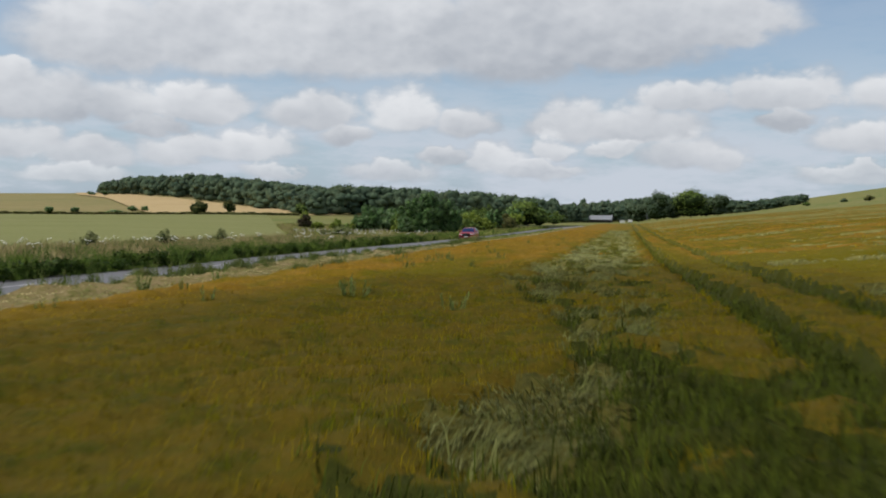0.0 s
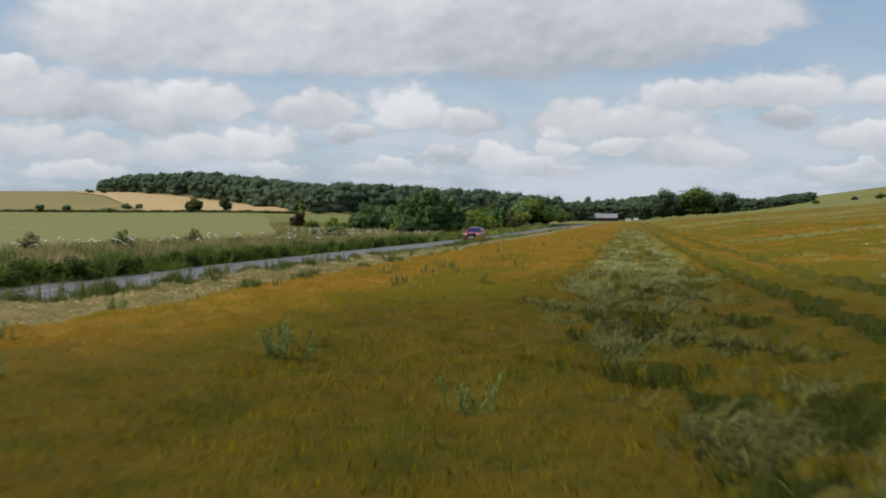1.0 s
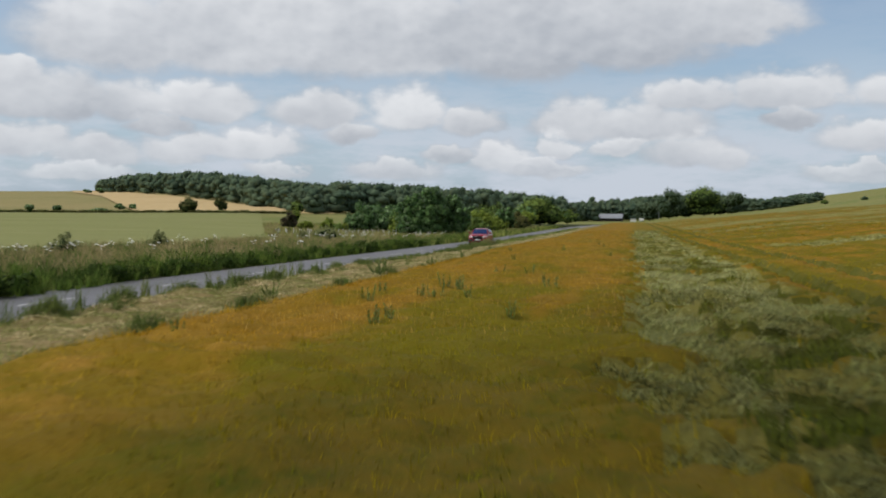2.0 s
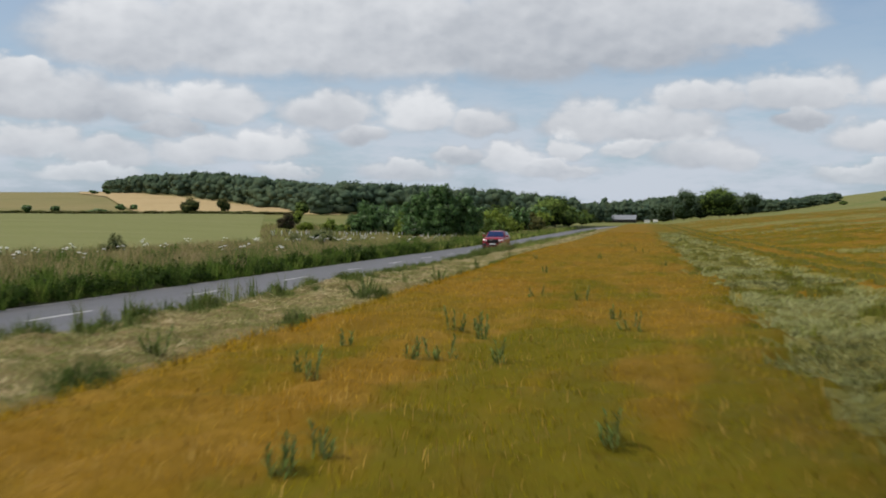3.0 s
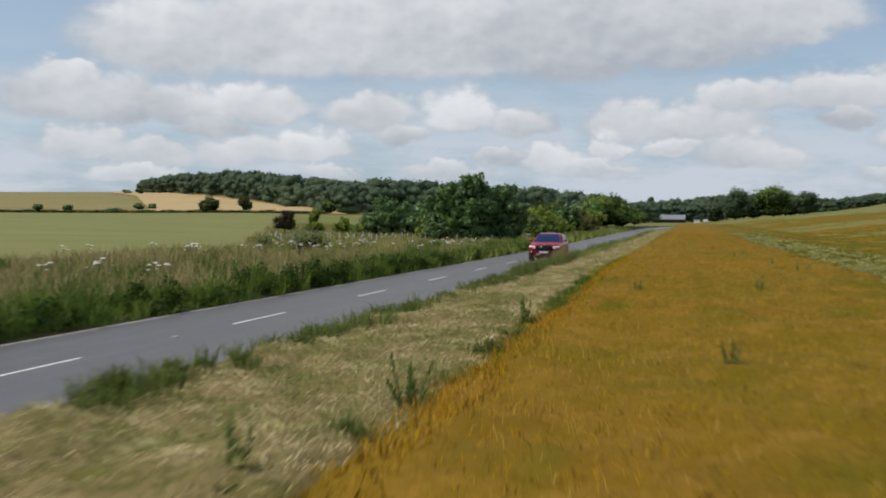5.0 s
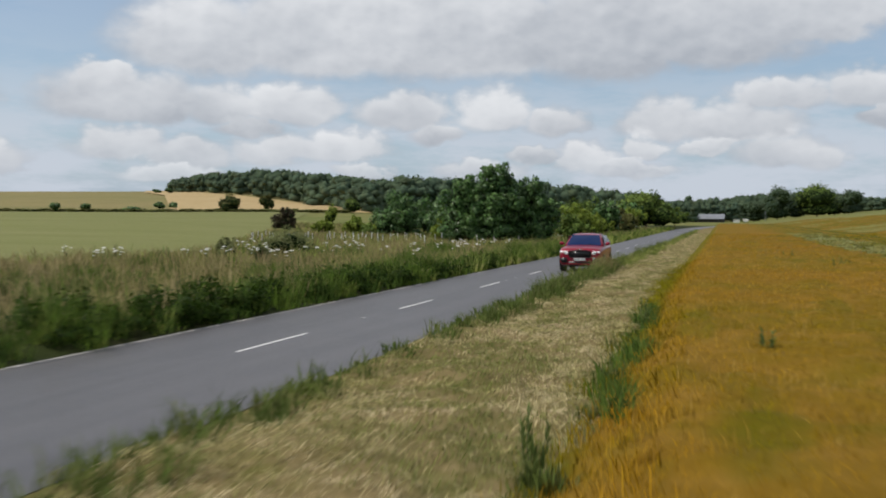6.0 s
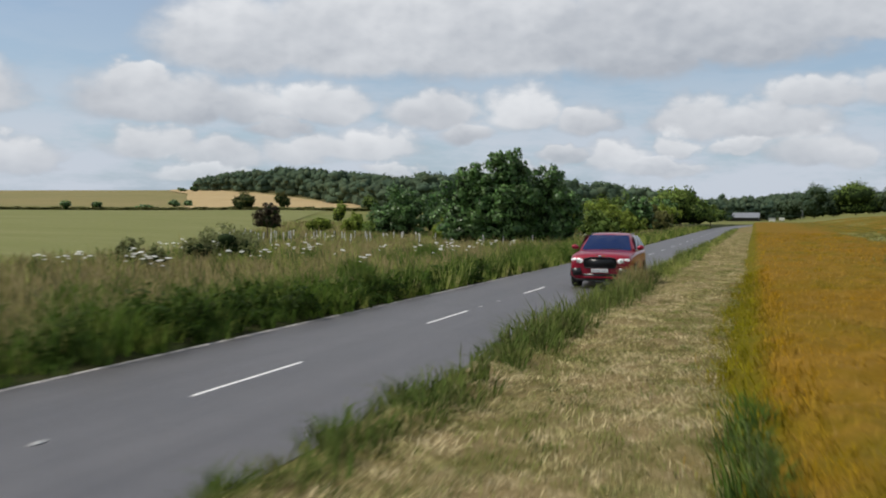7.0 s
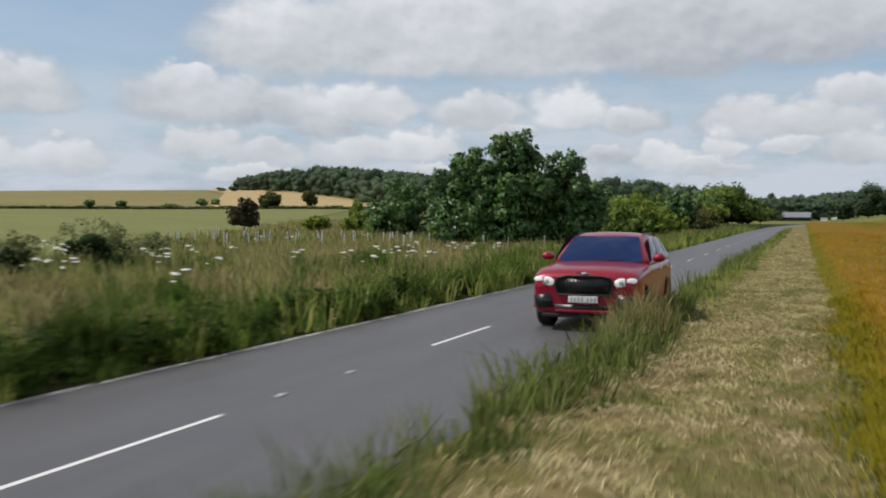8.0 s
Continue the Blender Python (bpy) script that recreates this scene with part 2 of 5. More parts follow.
M_EARS = foliage("pale_ears", ((0.350, 0.232, 0.052), (0.295, 0.190, 0.032), (0.420, 0.295, 0.092)), 0.4, 0.85, 0.4, 5.0, 0.3, 0.03)
M_LODGED = foliage("lodged_barley", ((0.270, 0.280, 0.115), (0.185, 0.202, 0.064), (0.350, 0.345, 0.165)), 0.5, 0.7, 0.3, 6.0, 0.45, 0.1, ((0.098, 0.108, 0.029), (0.172, 0.180, 0.066)))
# shaded gaps under the flattened stalks are painted as the bed's dark tones
M_LODGED_BED = soil("lodged_bed", ((0.190, 0.171, 0.048), (0.104, 0.104, 0.019), (0.237, 0.218, 0.071)), 0.6, 5.0, near=((0.080, 0.072, 0.013), (0.030, 0.031, 0.006)))
M_TRAM = foliage("tramline_green", ((0.128, 0.132, 0.016), (0.096, 0.114, 0.015), (0.170, 0.158, 0.026)), 0.5, 0.7, 0.3, 6.0, 0.5, 0.05, ((0.054, 0.068, 0.007), (0.020, 0.031, 0.004)))
M_TRAM_BED = soil("tramline_bed", ((0.100, 0.093, 0.013), (0.072, 0.077, 0.011), (0.125, 0.105, 0.019)), 0.6, 5.0, near=((0.028, 0.034, 0.004), (0.018, 0.024, 0.003)))
M_VERGE_GREEN = foliage("verge_green", ((0.084, 0.142, 0.019), (0.047, 0.089, 0.015), (0.147, 0.179, 0.037)), 0.45, 0.7, 0.4, 5.0, 0.45)
M_VERGE_BROWN = foliage("verge_seed_heads", ((0.250, 0.205, 0.098), (0.162, 0.152, 0.052), (0.310, 0.258, 0.138)), 0.3, 0.8, 0.3, 7.0, 0.4)
M_HAY = foliage("mown_hay", ((0.565, 0.475, 0.285), (0.385, 0.350, 0.150), (0.350, 0.285, 0.145)), 0.9, 0.85, 0.25, 4.0, 0.4)
M_YOUNG = foliage("young_grass", ((0.215, 0.222, 0.070), (0.150, 0.180, 0.045), (0.430, 0.365, 0.195)), 0.9, 0.8, 0.45, 4.0, 0.4)
M_FRINGE = foliage("fringe_grass", ((0.118, 0.155, 0.036), (0.080, 0.122, 0.027), (0.205, 0.200, 0.080)), 0.6, 0.8, 0.45, 6.0, 0.4)
# lighter verge grass: its sunlit look is put into the colour
M_VERGE_LIGHT = foliage("sunlit_verge_grass", ((0.250, 0.290, 0.070), (0.190, 0.250, 0.050), (0.390, 0.345, 0.150)), 0.5, 0.8, 0.45, 5.0, 0.35)
# very dark on purpose: shade deep between the verge blades, as colour
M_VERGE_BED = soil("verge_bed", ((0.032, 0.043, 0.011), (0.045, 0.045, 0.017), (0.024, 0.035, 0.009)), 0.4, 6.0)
# darker than the hay: shaded gaps between straws are put into this colour
M_HAY_BED = soil("mown_bed", ((0.225, 0.172, 0.078), (0.130, 0.124, 0.034), (0.270, 0.208, 0.102)), 0.9, 5.0)
M_MEADOW = soil("pale_green_crop", ((0.188, 0.198, 0.073), (0.160, 0.175, 0.058), (0.215, 0.212, 0.090)), 0.02, 9.0, 0.95, 4.0, (0.3, 1.5, 1))
M_PASTURE = soil("far_pasture", ((0.225, 0.194, 0.080), (0.182, 0.174, 0.065), (0.268, 0.217, 0.102)), 0.012, 7.0, 0.95, 1.0, (0.4, 1, 1))
M_STUBBLE = soil("tan_stubble", ((0.437, 0.328, 0.168), (0.386, 0.286, 0.134), (0.470, 0.361, 0.202)), 0.015, 9.0, 0.95, 1.0)
M_ROUGH = soil("rough_hill", ((0.17, 0.17, 0.055), (0.12, 0.15, 0.04), (0.22, 0.20, 0.08)), 0.02, 9.0, 0.95, 1.0)
M_HEDGEROW = soil("hedge_bank", ((0.075, 0.09, 0.03), (0.06, 0.08, 0.02), (0.10, 0.10, 0.04)), 0.05, 6.0)
# the third, lighter tone is a highlight painted on patches of leaves
M_LEAF_DARK = foliage("maple_leaves", ((0.082, 0.164, 0.040), (0.050, 0.114, 0.030), (0.170, 0.262, 0.092)), 0.6, 0.36, 0.2, 3.0, 0.5, 0.25)
M_LEAF_MID = foliage("hedge_leaves", ((0.134, 0.196, 0.040), (0.096, 0.157, 0.034), (0.179, 0.224, 0.051)), 0.15, 0.5, 0.3, 5.0, 0.4)
M_LEAF_BRIGHT = foliage("young_leaves", ((0.19, 0.25, 0.04), (0.14, 0.20, 0.03), (0.24, 0.28, 0.05)), 0.3, 0.5, 0.4, 5.0, 0.4)
# slightly blue leaf colours stand in for haze over the far trees
M_LEAF_WOOD = foliage("wood_leaves", ((0.092, 0.134, 0.078), (0.058, 0.096, 0.062), (0.124, 0.152, 0.080)), 0.055, 0.8, 0.25, 4.0, 0.2)
M_LEAF_RUST = foliage("olive_brown_leaves", ((0.10, 0.10, 0.03), (0.08, 0.085, 0.025), (0.13, 0.12, 0.04)), 0.3, 0.6, 0.2, 5.0, 0.35)
M_LEAF_PURPLE = foliage("purple_leaves", ((0.050, 0.040, 0.022), (0.040, 0.034, 0.020), (0.085, 0.060, 0.034)), 0.6, 0.5, 0.2, 5.0, 0.4)
M_WEED = foliage("thistle_leaves", ((0.180, 0.235, 0.066), (0.135, 0.190, 0.050), (0.250, 0.285, 0.092)), 0.8, 0.6, 0.5, 5.0, 0.4)
M_HEDGE = foliage("low_hedge_leaves", ((0.162, 0.169, 0.058), (0.135, 0.155, 0.052), (0.203, 0.189, 0.072)), 0.1, 0.7, 0.3, 5.0, 0.3)
# extra dark green: deep shadow at the verge's foot is put into the leaves
M_NETTLE = foliage("nettle_leaves", ((0.038, 0.072, 0.010), (0.025, 0.050, 0.007), (0.066, 0.094, 0.018)), 0.7, 0.6, 0.35, 4.0, 0.4)
M_SHRUB = foliage("shrub_leaves", ((0.205, 0.225, 0.090), (0.165, 0.190, 0.072), (0.255, 0.268, 0.125)), 0.7, 0.6, 0.35, 4.0, 0.35)
# near-black fill for crowns: their inner shade is put into this colour
M_CORE = soil("painted_inner_shade", ((0.024, 0.040, 0.013), (0.018, 0.032, 0.011), (0.032, 0.048, 0.016)), 0.4, 6.0, 0.9, 3.0)
M_BARK = plain("bark", (0.10, 0.08, 0.06), 0.9, 0.0, 0.25, 12.0)
M_UMBEL = plain("white_umbel", (0.72, 0.72, 0.66), 0.8, 0.0, 0.06, 20.0)
M_STEM = plain("green_stem", (0.14, 0.17, 0.06), 0.7, 0.0, 0.15, 10.0)
M_GUARD = plain("pale_tree_guard", (0.66, 0.66, 0.60), 0.55, 0.0, 0.08, 8.0)

# worn grey asphalt
M_ROAD, t = material("asphalt")
stone = t.noise(t.pos, 90.0, 3.0, 0.7)
wear = t.noise(t.put("ShaderNodeVectorMath", {"operation": "MULTIPLY"}, i0=t.pos, i1=(1.6, 0.08, 1)).outputs[0], 1.0, 5.0, 0.6)
blotch = t.noise(t.pos, 0.7, 4.0, 0.6)
c = t.mix(t.ramp(wear.outputs[0], 0.3, 0.7), (0.074, 0.071, 0.073), (0.102, 0.098, 0.100))
c = t.mix(t.ramp(blotch.outputs[0], 0.4, 0.75, 0.0, 0.5), c, (0.066, 0.065, 0.070))
c = t.mix(t.ramp(stone.outputs[0], 0.4, 0.8, 0.0, 0.6), c, (0.118, 0.113, 0.114))
principled(t, c, 0.5, stone.outputs[0], 0.5, depth=0.006)
# road paint, worn through in specks
M_PAINT, t = material("road_paint")
speck = t.noise(t.pos, 25.0, 5.0, 0.7)
c = t.mix(t.ramp(speck.outputs[0], 0.5, 0.72), (0.72, 0.71, 0.69), (0.30, 0.29, 0.29))
principled(t, c, 0.7, speck.outputs[0], 0.2, depth=0.004)
M_EDGE, t = material("gritty_road_edge")
speck = t.noise(t.pos, 7.0, 5.0, 0.7)
c = t.mix(t.ramp(speck.outputs[0], 0.35, 0.65), (0.42, 0.40, 0.37), (0.17, 0.165, 0.16))
principled(t, c, 0.9, speck.outputs[0], 0.3, depth=0.006)


# ---- shape helpers ----
def part(name, bm, mat, parent=None, label=""):
    me = bpy.data.meshes.new(name)
    bm.to_mesh(me)
    bm.free()
    for m in (mat if isinstance(mat, (list, tuple)) else [mat]):
        me.materials.append(m)
    ob = new(name, me)
    if parent is not None:
        ob.parent = parent
    return tagged(ob, label) if label else ob


def raw_mesh(name, verts, faces, mats, index=None, smooth=False, normals=None):
    """A mesh from arrays: verts (n, 3), faces (m, 3 or 4)."""
    verts, faces = np.asarray(verts, np.float32), np.asarray(faces, np.int32)
    k = faces.shape[1]
    me = bpy.data.meshes.new(name)
    me.vertices.add(len(verts))
    me.vertices.foreach_set("co", verts.ravel())
    me.loops.add(faces.size)
    me.loops.foreach_set("vertex_index", faces.ravel())
    me.polygons.add(len(faces))
    me.polygons.foreach_set("loop_start", np.arange(0, faces.size, k, dtype=np.int32))
    me.polygons.foreach_set("loop_total", np.full(len(faces), k, np.int32))
    for m in mats:
        me.materials.append(m)
    if index is not None:
        me.polygons.foreach_set("material_index", np.asarray(index, np.int32))
    me.polygons.foreach_set("use_smooth", np.full(len(faces), smooth, bool))
    me.update(calc_edges=True)
    if normals is not None:
        me.polygons.foreach_set("use_smooth", np.full(len(faces), True, bool))
        me.normals_split_custom_set_from_vertices(normals)
    return me


def rng(seed):
    return np.random.default_rng(seed)


LATTICE = rng(7).random((256, 256))


def field_noise(x, y, scale, seed=0, octaves=3):
    """Smooth noise over the plan, about 0 to 1."""
    x, y, total, weight, amp = np.asarray(x, float) * scale + seed * 17.3, np.asarray(y, float) * scale + seed * 5.7, 0.0, 0.0, 1.0
    for _ in range(octaves):
        i, j = np.floor(x).astype(int), np.floor(y).astype(int)
        u, v = x - i, y - j
        u, v = u * u * (3 - 2 * u), v * v * (3 - 2 * v)
        a, b = LATTICE[i % 256, j % 256], LATTICE[(i + 1) % 256, j % 256]
        c, d = LATTICE[i % 256, (j + 1) % 256], LATTICE[(i + 1) % 256, (j + 1) % 256]
        total, weight = total + amp * ((a * (1 - u) + b * u) * (1 - v) + (c * (1 - u) + d * u) * v), weight + amp
        x, y, amp = x * 2.03 + 11, y * 2.03 + 7, amp * 0.5
    return total / weight


def step(v, lo, hi):
    k = np.clip((np.asarray(v, float) - lo) / (hi - lo), 0, 1)
    return k * k * (3 - 2 * k)


# ---- the lie of the land ----
ROAD_L, ROAD_R, CROP_X, FIELD_X = -2.45, 2.5, 6.5, -24.0
HEDGE_Y = 265.0


def road_x(y):
    """The centre line: straight, then a bend to the right in the distance."""
    return 0.00042 * np.maximum(np.asarray(y, float) - 190, 0) ** 2


def height(x, y):
    x, y = np.asarray(x, float), np.asarray(y, float)
    far = np.maximum(y - 60, 0)
    z = 0.0045 * np.minimum(far, 900)
    # right: the barley field climbs to a rough hill
    r = np.maximum(x - 20.0, 0)
    z = z + 0.085 * np.minimum(r, 420) * step(r, 0, 22)
    z = z + 15.0 * step(x, 95, 300) * step(y, 330, 800)
    # left: a shallow rise to the hedge, then a long slope to the ridge
    l = step(-x, 22, 90)
    z = z + l * 0.014 * np.clip(y - 20, 0, 245)
    lean = step(-x / np.maximum(y + 104, 60), 0.02, 0.46)
    z = z + lean * 0.037 * np.clip(y - HEDGE_Y, 0, 640) - lean * 0.03 * np.maximum(y - 960, 0)
    # the wood stands on a steeper shoulder
    behind = (x + 97) * 0.8198 + (y - 270) * 0.5726
    z = z + 0.055 * np.clip(behind, 0, 260) * step(-x / np.maximum(y + 104, 60), 0.14, 0.42) * step(y, 200, 330)
    # the ground behind the barn lifts the far woods
    z = z + 9.0 * step(y, 745, 930) * step(x, -420, -250) * step(-x, -140, -60)
    # gentle swell, none near the road
    near = step(np.abs(x - road_x(y)), 30, 160)
    z = z + near * 1.6 * (field_noise(x, y, 0.006, 3) - 0.5)
    # shallow dip of the verges beside the road
    return z - 0.05 * step(np.abs(x - road_x(y)), 2.6, 3.4)


def axis(fine_lo, fine_hi, fine, limit, grow, extra):
    """Grid lines, fine in the middle and ever wider to the limit."""
    lines = list(np.arange(fine_lo, fine_hi + 1e-6, fine))
    s, v = fine, fine_hi
    while v < limit:
        s *= grow
        v += s
        lines.append(v)
    s, v = fine, fine_lo
    while v > -limit:
        s *= grow
        v -= s
        lines.append(v)
    lines = np.array(sorted(set(np.round(lines, 3)) | set(extra)))
    keep = np.r_[True, np.diff(lines) > 0.05]
    return lines[keep]


gx = axis(-60, 60, 1.0, 4300, 1.09, (ROAD_L - 0.05, ROAD_R + 0.05, CROP_X, FIELD_X))
gy = axis(-130, 200, 2.5, 4300, 1.08, (HEDGE_Y, HEDGE_Y + 8))
X, Y = np.meshgrid(gx, gy, indexing="ij")
Z = height(X, Y)
Z = np.where((np.abs(X - road_x(Y)) < 3.0) & (Y < 600), Z - 0.06, Z)
ny = len(gy)
I, J = np.meshgrid(np.arange(len(gx) - 1), np.arange(ny - 1), indexing="ij")
quads = np.stack([I * ny + J, (I + 1) * ny + J, (I + 1) * ny + J + 1, I * ny + J + 1], -1).reshape(-1, 4)
cx, cy = ((X[:-1, :-1] + X[1:, 1:]) / 2).ravel(), ((Y[:-1, :-1] + Y[1:, 1:]) / 2).ravel()


kind = np.zeros(len(cx), int)                                    # 0 rough verge
kind[(cx > ROAD_R) & (cx < CROP_X)] = 1                          # mown verge
kind[cx >= CROP_X] = 2                                           # under the crop
kind[(cx < FIELD_X - 25) & (cy < HEDGE_Y) & (cx < -45 - 0.42 * (cy - 62))] = 3   # pale green field
kind[(cx < -30) & (cy >= HEDGE_Y) & (cy < HEDGE_Y + 8)] = 4
kind[(cx < -30) & (cy >= HEDGE_Y + 8)] = 5                       # pasture
kind[(cx > 30) & (cy > 430 - 0.35 * (cx - 30))] = 7              # rough hill
kind[(cx > -30) & (cx <= 30) & (cy > 300)] = 7
ground = new("ground", raw_mesh("ground", np.stack([X, Y, Z], -1).reshape(-1, 3), quads,
                                [M_ROUGH, M_HAY_BED, M_TRAM_BED, M_MEADOW, M_HEDGEROW, M_PASTURE, M_PASTURE, M_ROUGH], kind, True))
tagged(ground, "rolling farmland of green, tan and brown fields", "ground", kind="structure")


# ---- road ----
def ribbon(name, inner, outer, lift, mat, y0=-160.0, y1=400.0, stepping=4.0, ragged=0.0, seed=1):
    """A strip along the road between two offsets, with a thickness down its sides."""
    ys = np.arange(y0, y1 + 0.1, stepping)
    mid = road_x(ys)
    jag = ragged * (field_noise(ys, ys * 0, 0.5, seed) - 0.5)
    z = height(mid, ys) + lift
    a, b = mid + inner + (jag if inner < 0 else 0), mid + outer + (jag if outer > 0 else 0)
    v = np.concatenate([np.stack([a, ys, z], -1), np.stack([b, ys, z], -1), np.stack([a, ys, z - 0.05], -1), np.stack([b, ys, z - 0.05], -1)])
    n = len(ys)
    k = np.arange(n - 1)
    f = np.concatenate([np.stack([k, n + k, n + k + 1, k + 1], -1), np.stack([2 * n + k, k, k + 1, 2 * n + k + 1], -1),
                        np.stack([n + k, 3 * n + k, 3 * n + k + 1, n + k + 1], -1)])
    return new(name, raw_mesh(name, v, f, [mat]))


road = tagged(ribbon("road", ROAD_L, ROAD_R, 0.0, M_ROAD), "worn grey asphalt country road", "road", kind="structure")
edge = ribbon("edge_line", ROAD_L + 0.02, ROAD_L + 0.13, 0.004, M_EDGE, stepping=1.0, ragged=0.08)
edge.parent = road
tagged(edge, "pale gritty road edge")
dash = raw_mesh("dash", [(-0.034, 0, 0), (0.034, 0, 0), (0.034, 3, 0), (-0.034, 3, 0), (-0.034, 0, -0.012), (0.034, 0, -0.012), (0.034, 3, -0.012), (-0.034, 3, -0.012)],
                [(0, 1, 2, 3), (4, 5, 1, 0), (5, 6, 2, 1), (6, 7, 3, 2), (7, 4, 0, 3)], [M_PAINT])
for k in range(-14, 32):
    ob = new("dash", dash)
    ob.parent = road
    y = 9.0 * k
    ob.location = (float(road_x(y + 1.5)), y, float(height(road_x(y), y)) + 0.006)
    ob.rotation_euler = (math.atan2(float(height(0, y + 3) - height(0, y)), 3.0), 0, -math.atan(float(road_x(y + 3) - road_x(y)) / 3))


# reflecting studs between the dashes
M_STUD = plain("pale_road_stud", (0.38, 0.38, 0.37), 0.5, 0.0, 0.15, 30.0)
for y in (-20.7, -2.7, 13.2, 15.0, 33.3):
    bm = bmesh.new()
    bmesh.ops.create_cube(bm, size=1, matrix=Matrix.LocRotScale((0, 0, 0.006), None, (0.09, 0.16, 0.022)))
    bmesh.ops.bevel(bm, geom=bm.edges[:], offset=0.008, segments=1, affect="EDGES")
    stud = part("road_stud", bm, M_STUD, road)
    stud.location = (float(road_x(y)), y, float(height(road_x(y), y)))


# ---- plants in bulk ----
def blades(x, y, z, tall, wide, lean, seed, droop=0.35, heading=None, spread=math.pi):
    """Bent blades: each a quad and a tip, as arrays of verts and triangles."""
    g = rng(seed)
    n = len(x)
    turn = g.uniform(0, 2 * math.pi, n)
    fall = turn + math.pi / 2 + g.normal(0, 0.5, n) if heading is None else heading + g.normal(0, spread, n)
    sx, sy = np.cos(turn) * wide / 2, np.sin(turn) * wide / 2
    lx, ly = np.cos(fall) * lean * tall, np.sin(fall) * lean * tall
    base = np.stack([x, y, z], -1)
    side = np.stack([sx, sy, 0 * sx], -1)
    mid = base + np.stack([lx * 0.35, ly * 0.35, tall * 0.62], -1)
    tip = base + np.stack([lx, ly, tall * (1 - droop * np.minimum(lean, 1.0))], -1)
    v = np.stack([base - side, base + side, mid + side * 0.8, mid - side * 0.8, tip], 1).reshape(-1, 3)
    k = np.arange(n)[:, None] * 5
    f = np.concatenate([k + [0, 1, 2], k + [0, 2, 3], k + [3, 2, 4]], 1).reshape(-1, 3)
    return v, f


def tussocks(x, y, each, radius, tall, wide, seed, lean=(0.15, 0.9), sink=0.0):
    """Tufts of blades that lean out from their middles; tall is one height a tuft."""
    g = rng(seed)
    n = len(x)
    way = g.uniform(0, 2 * math.pi, (n, each))
    d = radius * np.sqrt(g.random((n, each))) * g.uniform(0.6, 1.4, (n, 1))
    bx_, by_ = (x[:, None] + np.cos(way) * d).ravel(), (y[:, None] + np.sin(way) * d).ravel()
    h = (tall[:, None] * g.uniform(0.45, 1.1, (n, each))).ravel()
    return blades(bx_, by_, height(bx_, by_) - sink, h, wide * g.uniform(0.7, 1.4, n * each), g.uniform(*lean, n * each), seed + 1, 0.35, way.ravel(), 0.7)


def scatter(x0, x1, y0, y1, per_m2, seed):
    g = rng(seed)
    n = int((x1 - x0) * (y1 - y0) * per_m2)
    return g.uniform(x0, x1, n), g.uniform(y0, y1, n), g


def bulk(name, sets, mat, label, category, parent=None, lift=1.0, own=0.45):
    vs, fs, at = [], [], 0
    for v, f in sets:
        vs.append(v)
        fs.append(f + at)
        at += len(v)
    v, f = np.concatenate(vs), np.concatenate(fs)
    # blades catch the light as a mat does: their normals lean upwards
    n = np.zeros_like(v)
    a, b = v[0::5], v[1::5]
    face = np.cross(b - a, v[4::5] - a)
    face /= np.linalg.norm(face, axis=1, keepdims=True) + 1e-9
    # faces are wound up and towards the camera, so seen blades shade as lit
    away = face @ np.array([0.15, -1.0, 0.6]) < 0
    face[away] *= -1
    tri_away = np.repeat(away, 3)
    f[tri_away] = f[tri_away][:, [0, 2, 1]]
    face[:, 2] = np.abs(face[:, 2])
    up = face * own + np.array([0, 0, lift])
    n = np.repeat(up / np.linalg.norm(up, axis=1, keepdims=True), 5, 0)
    ob = new(name, raw_mesh(name, v, f, [mat], normals=n))
    if parent is not None:
        ob.parent = parent
    return tagged(ob, label, category, kind="stuff")


LODGE_L, LODGE_R, TRAMS = 17.2, 22.4, (23.6, 26.4)


def crop_edge(y):
    y = np.asarray(y, float)
    return np.interp(y, (-110, -50, -25, -10, 5, 60), (7.3, 7.1, 6.8, 6.5, 6.0, 5.9)) + 0.07 * np.sin(y * 1.3) + 0.05 * np.sin(y * 3.1 + 1)


def to_edge(x, y):
    """Bends the first metres of the crop to its edge."""
    return x + (crop_edge(y) - CROP_X) * np.clip(1 - (x - CROP_X) / 4, 0, 1)


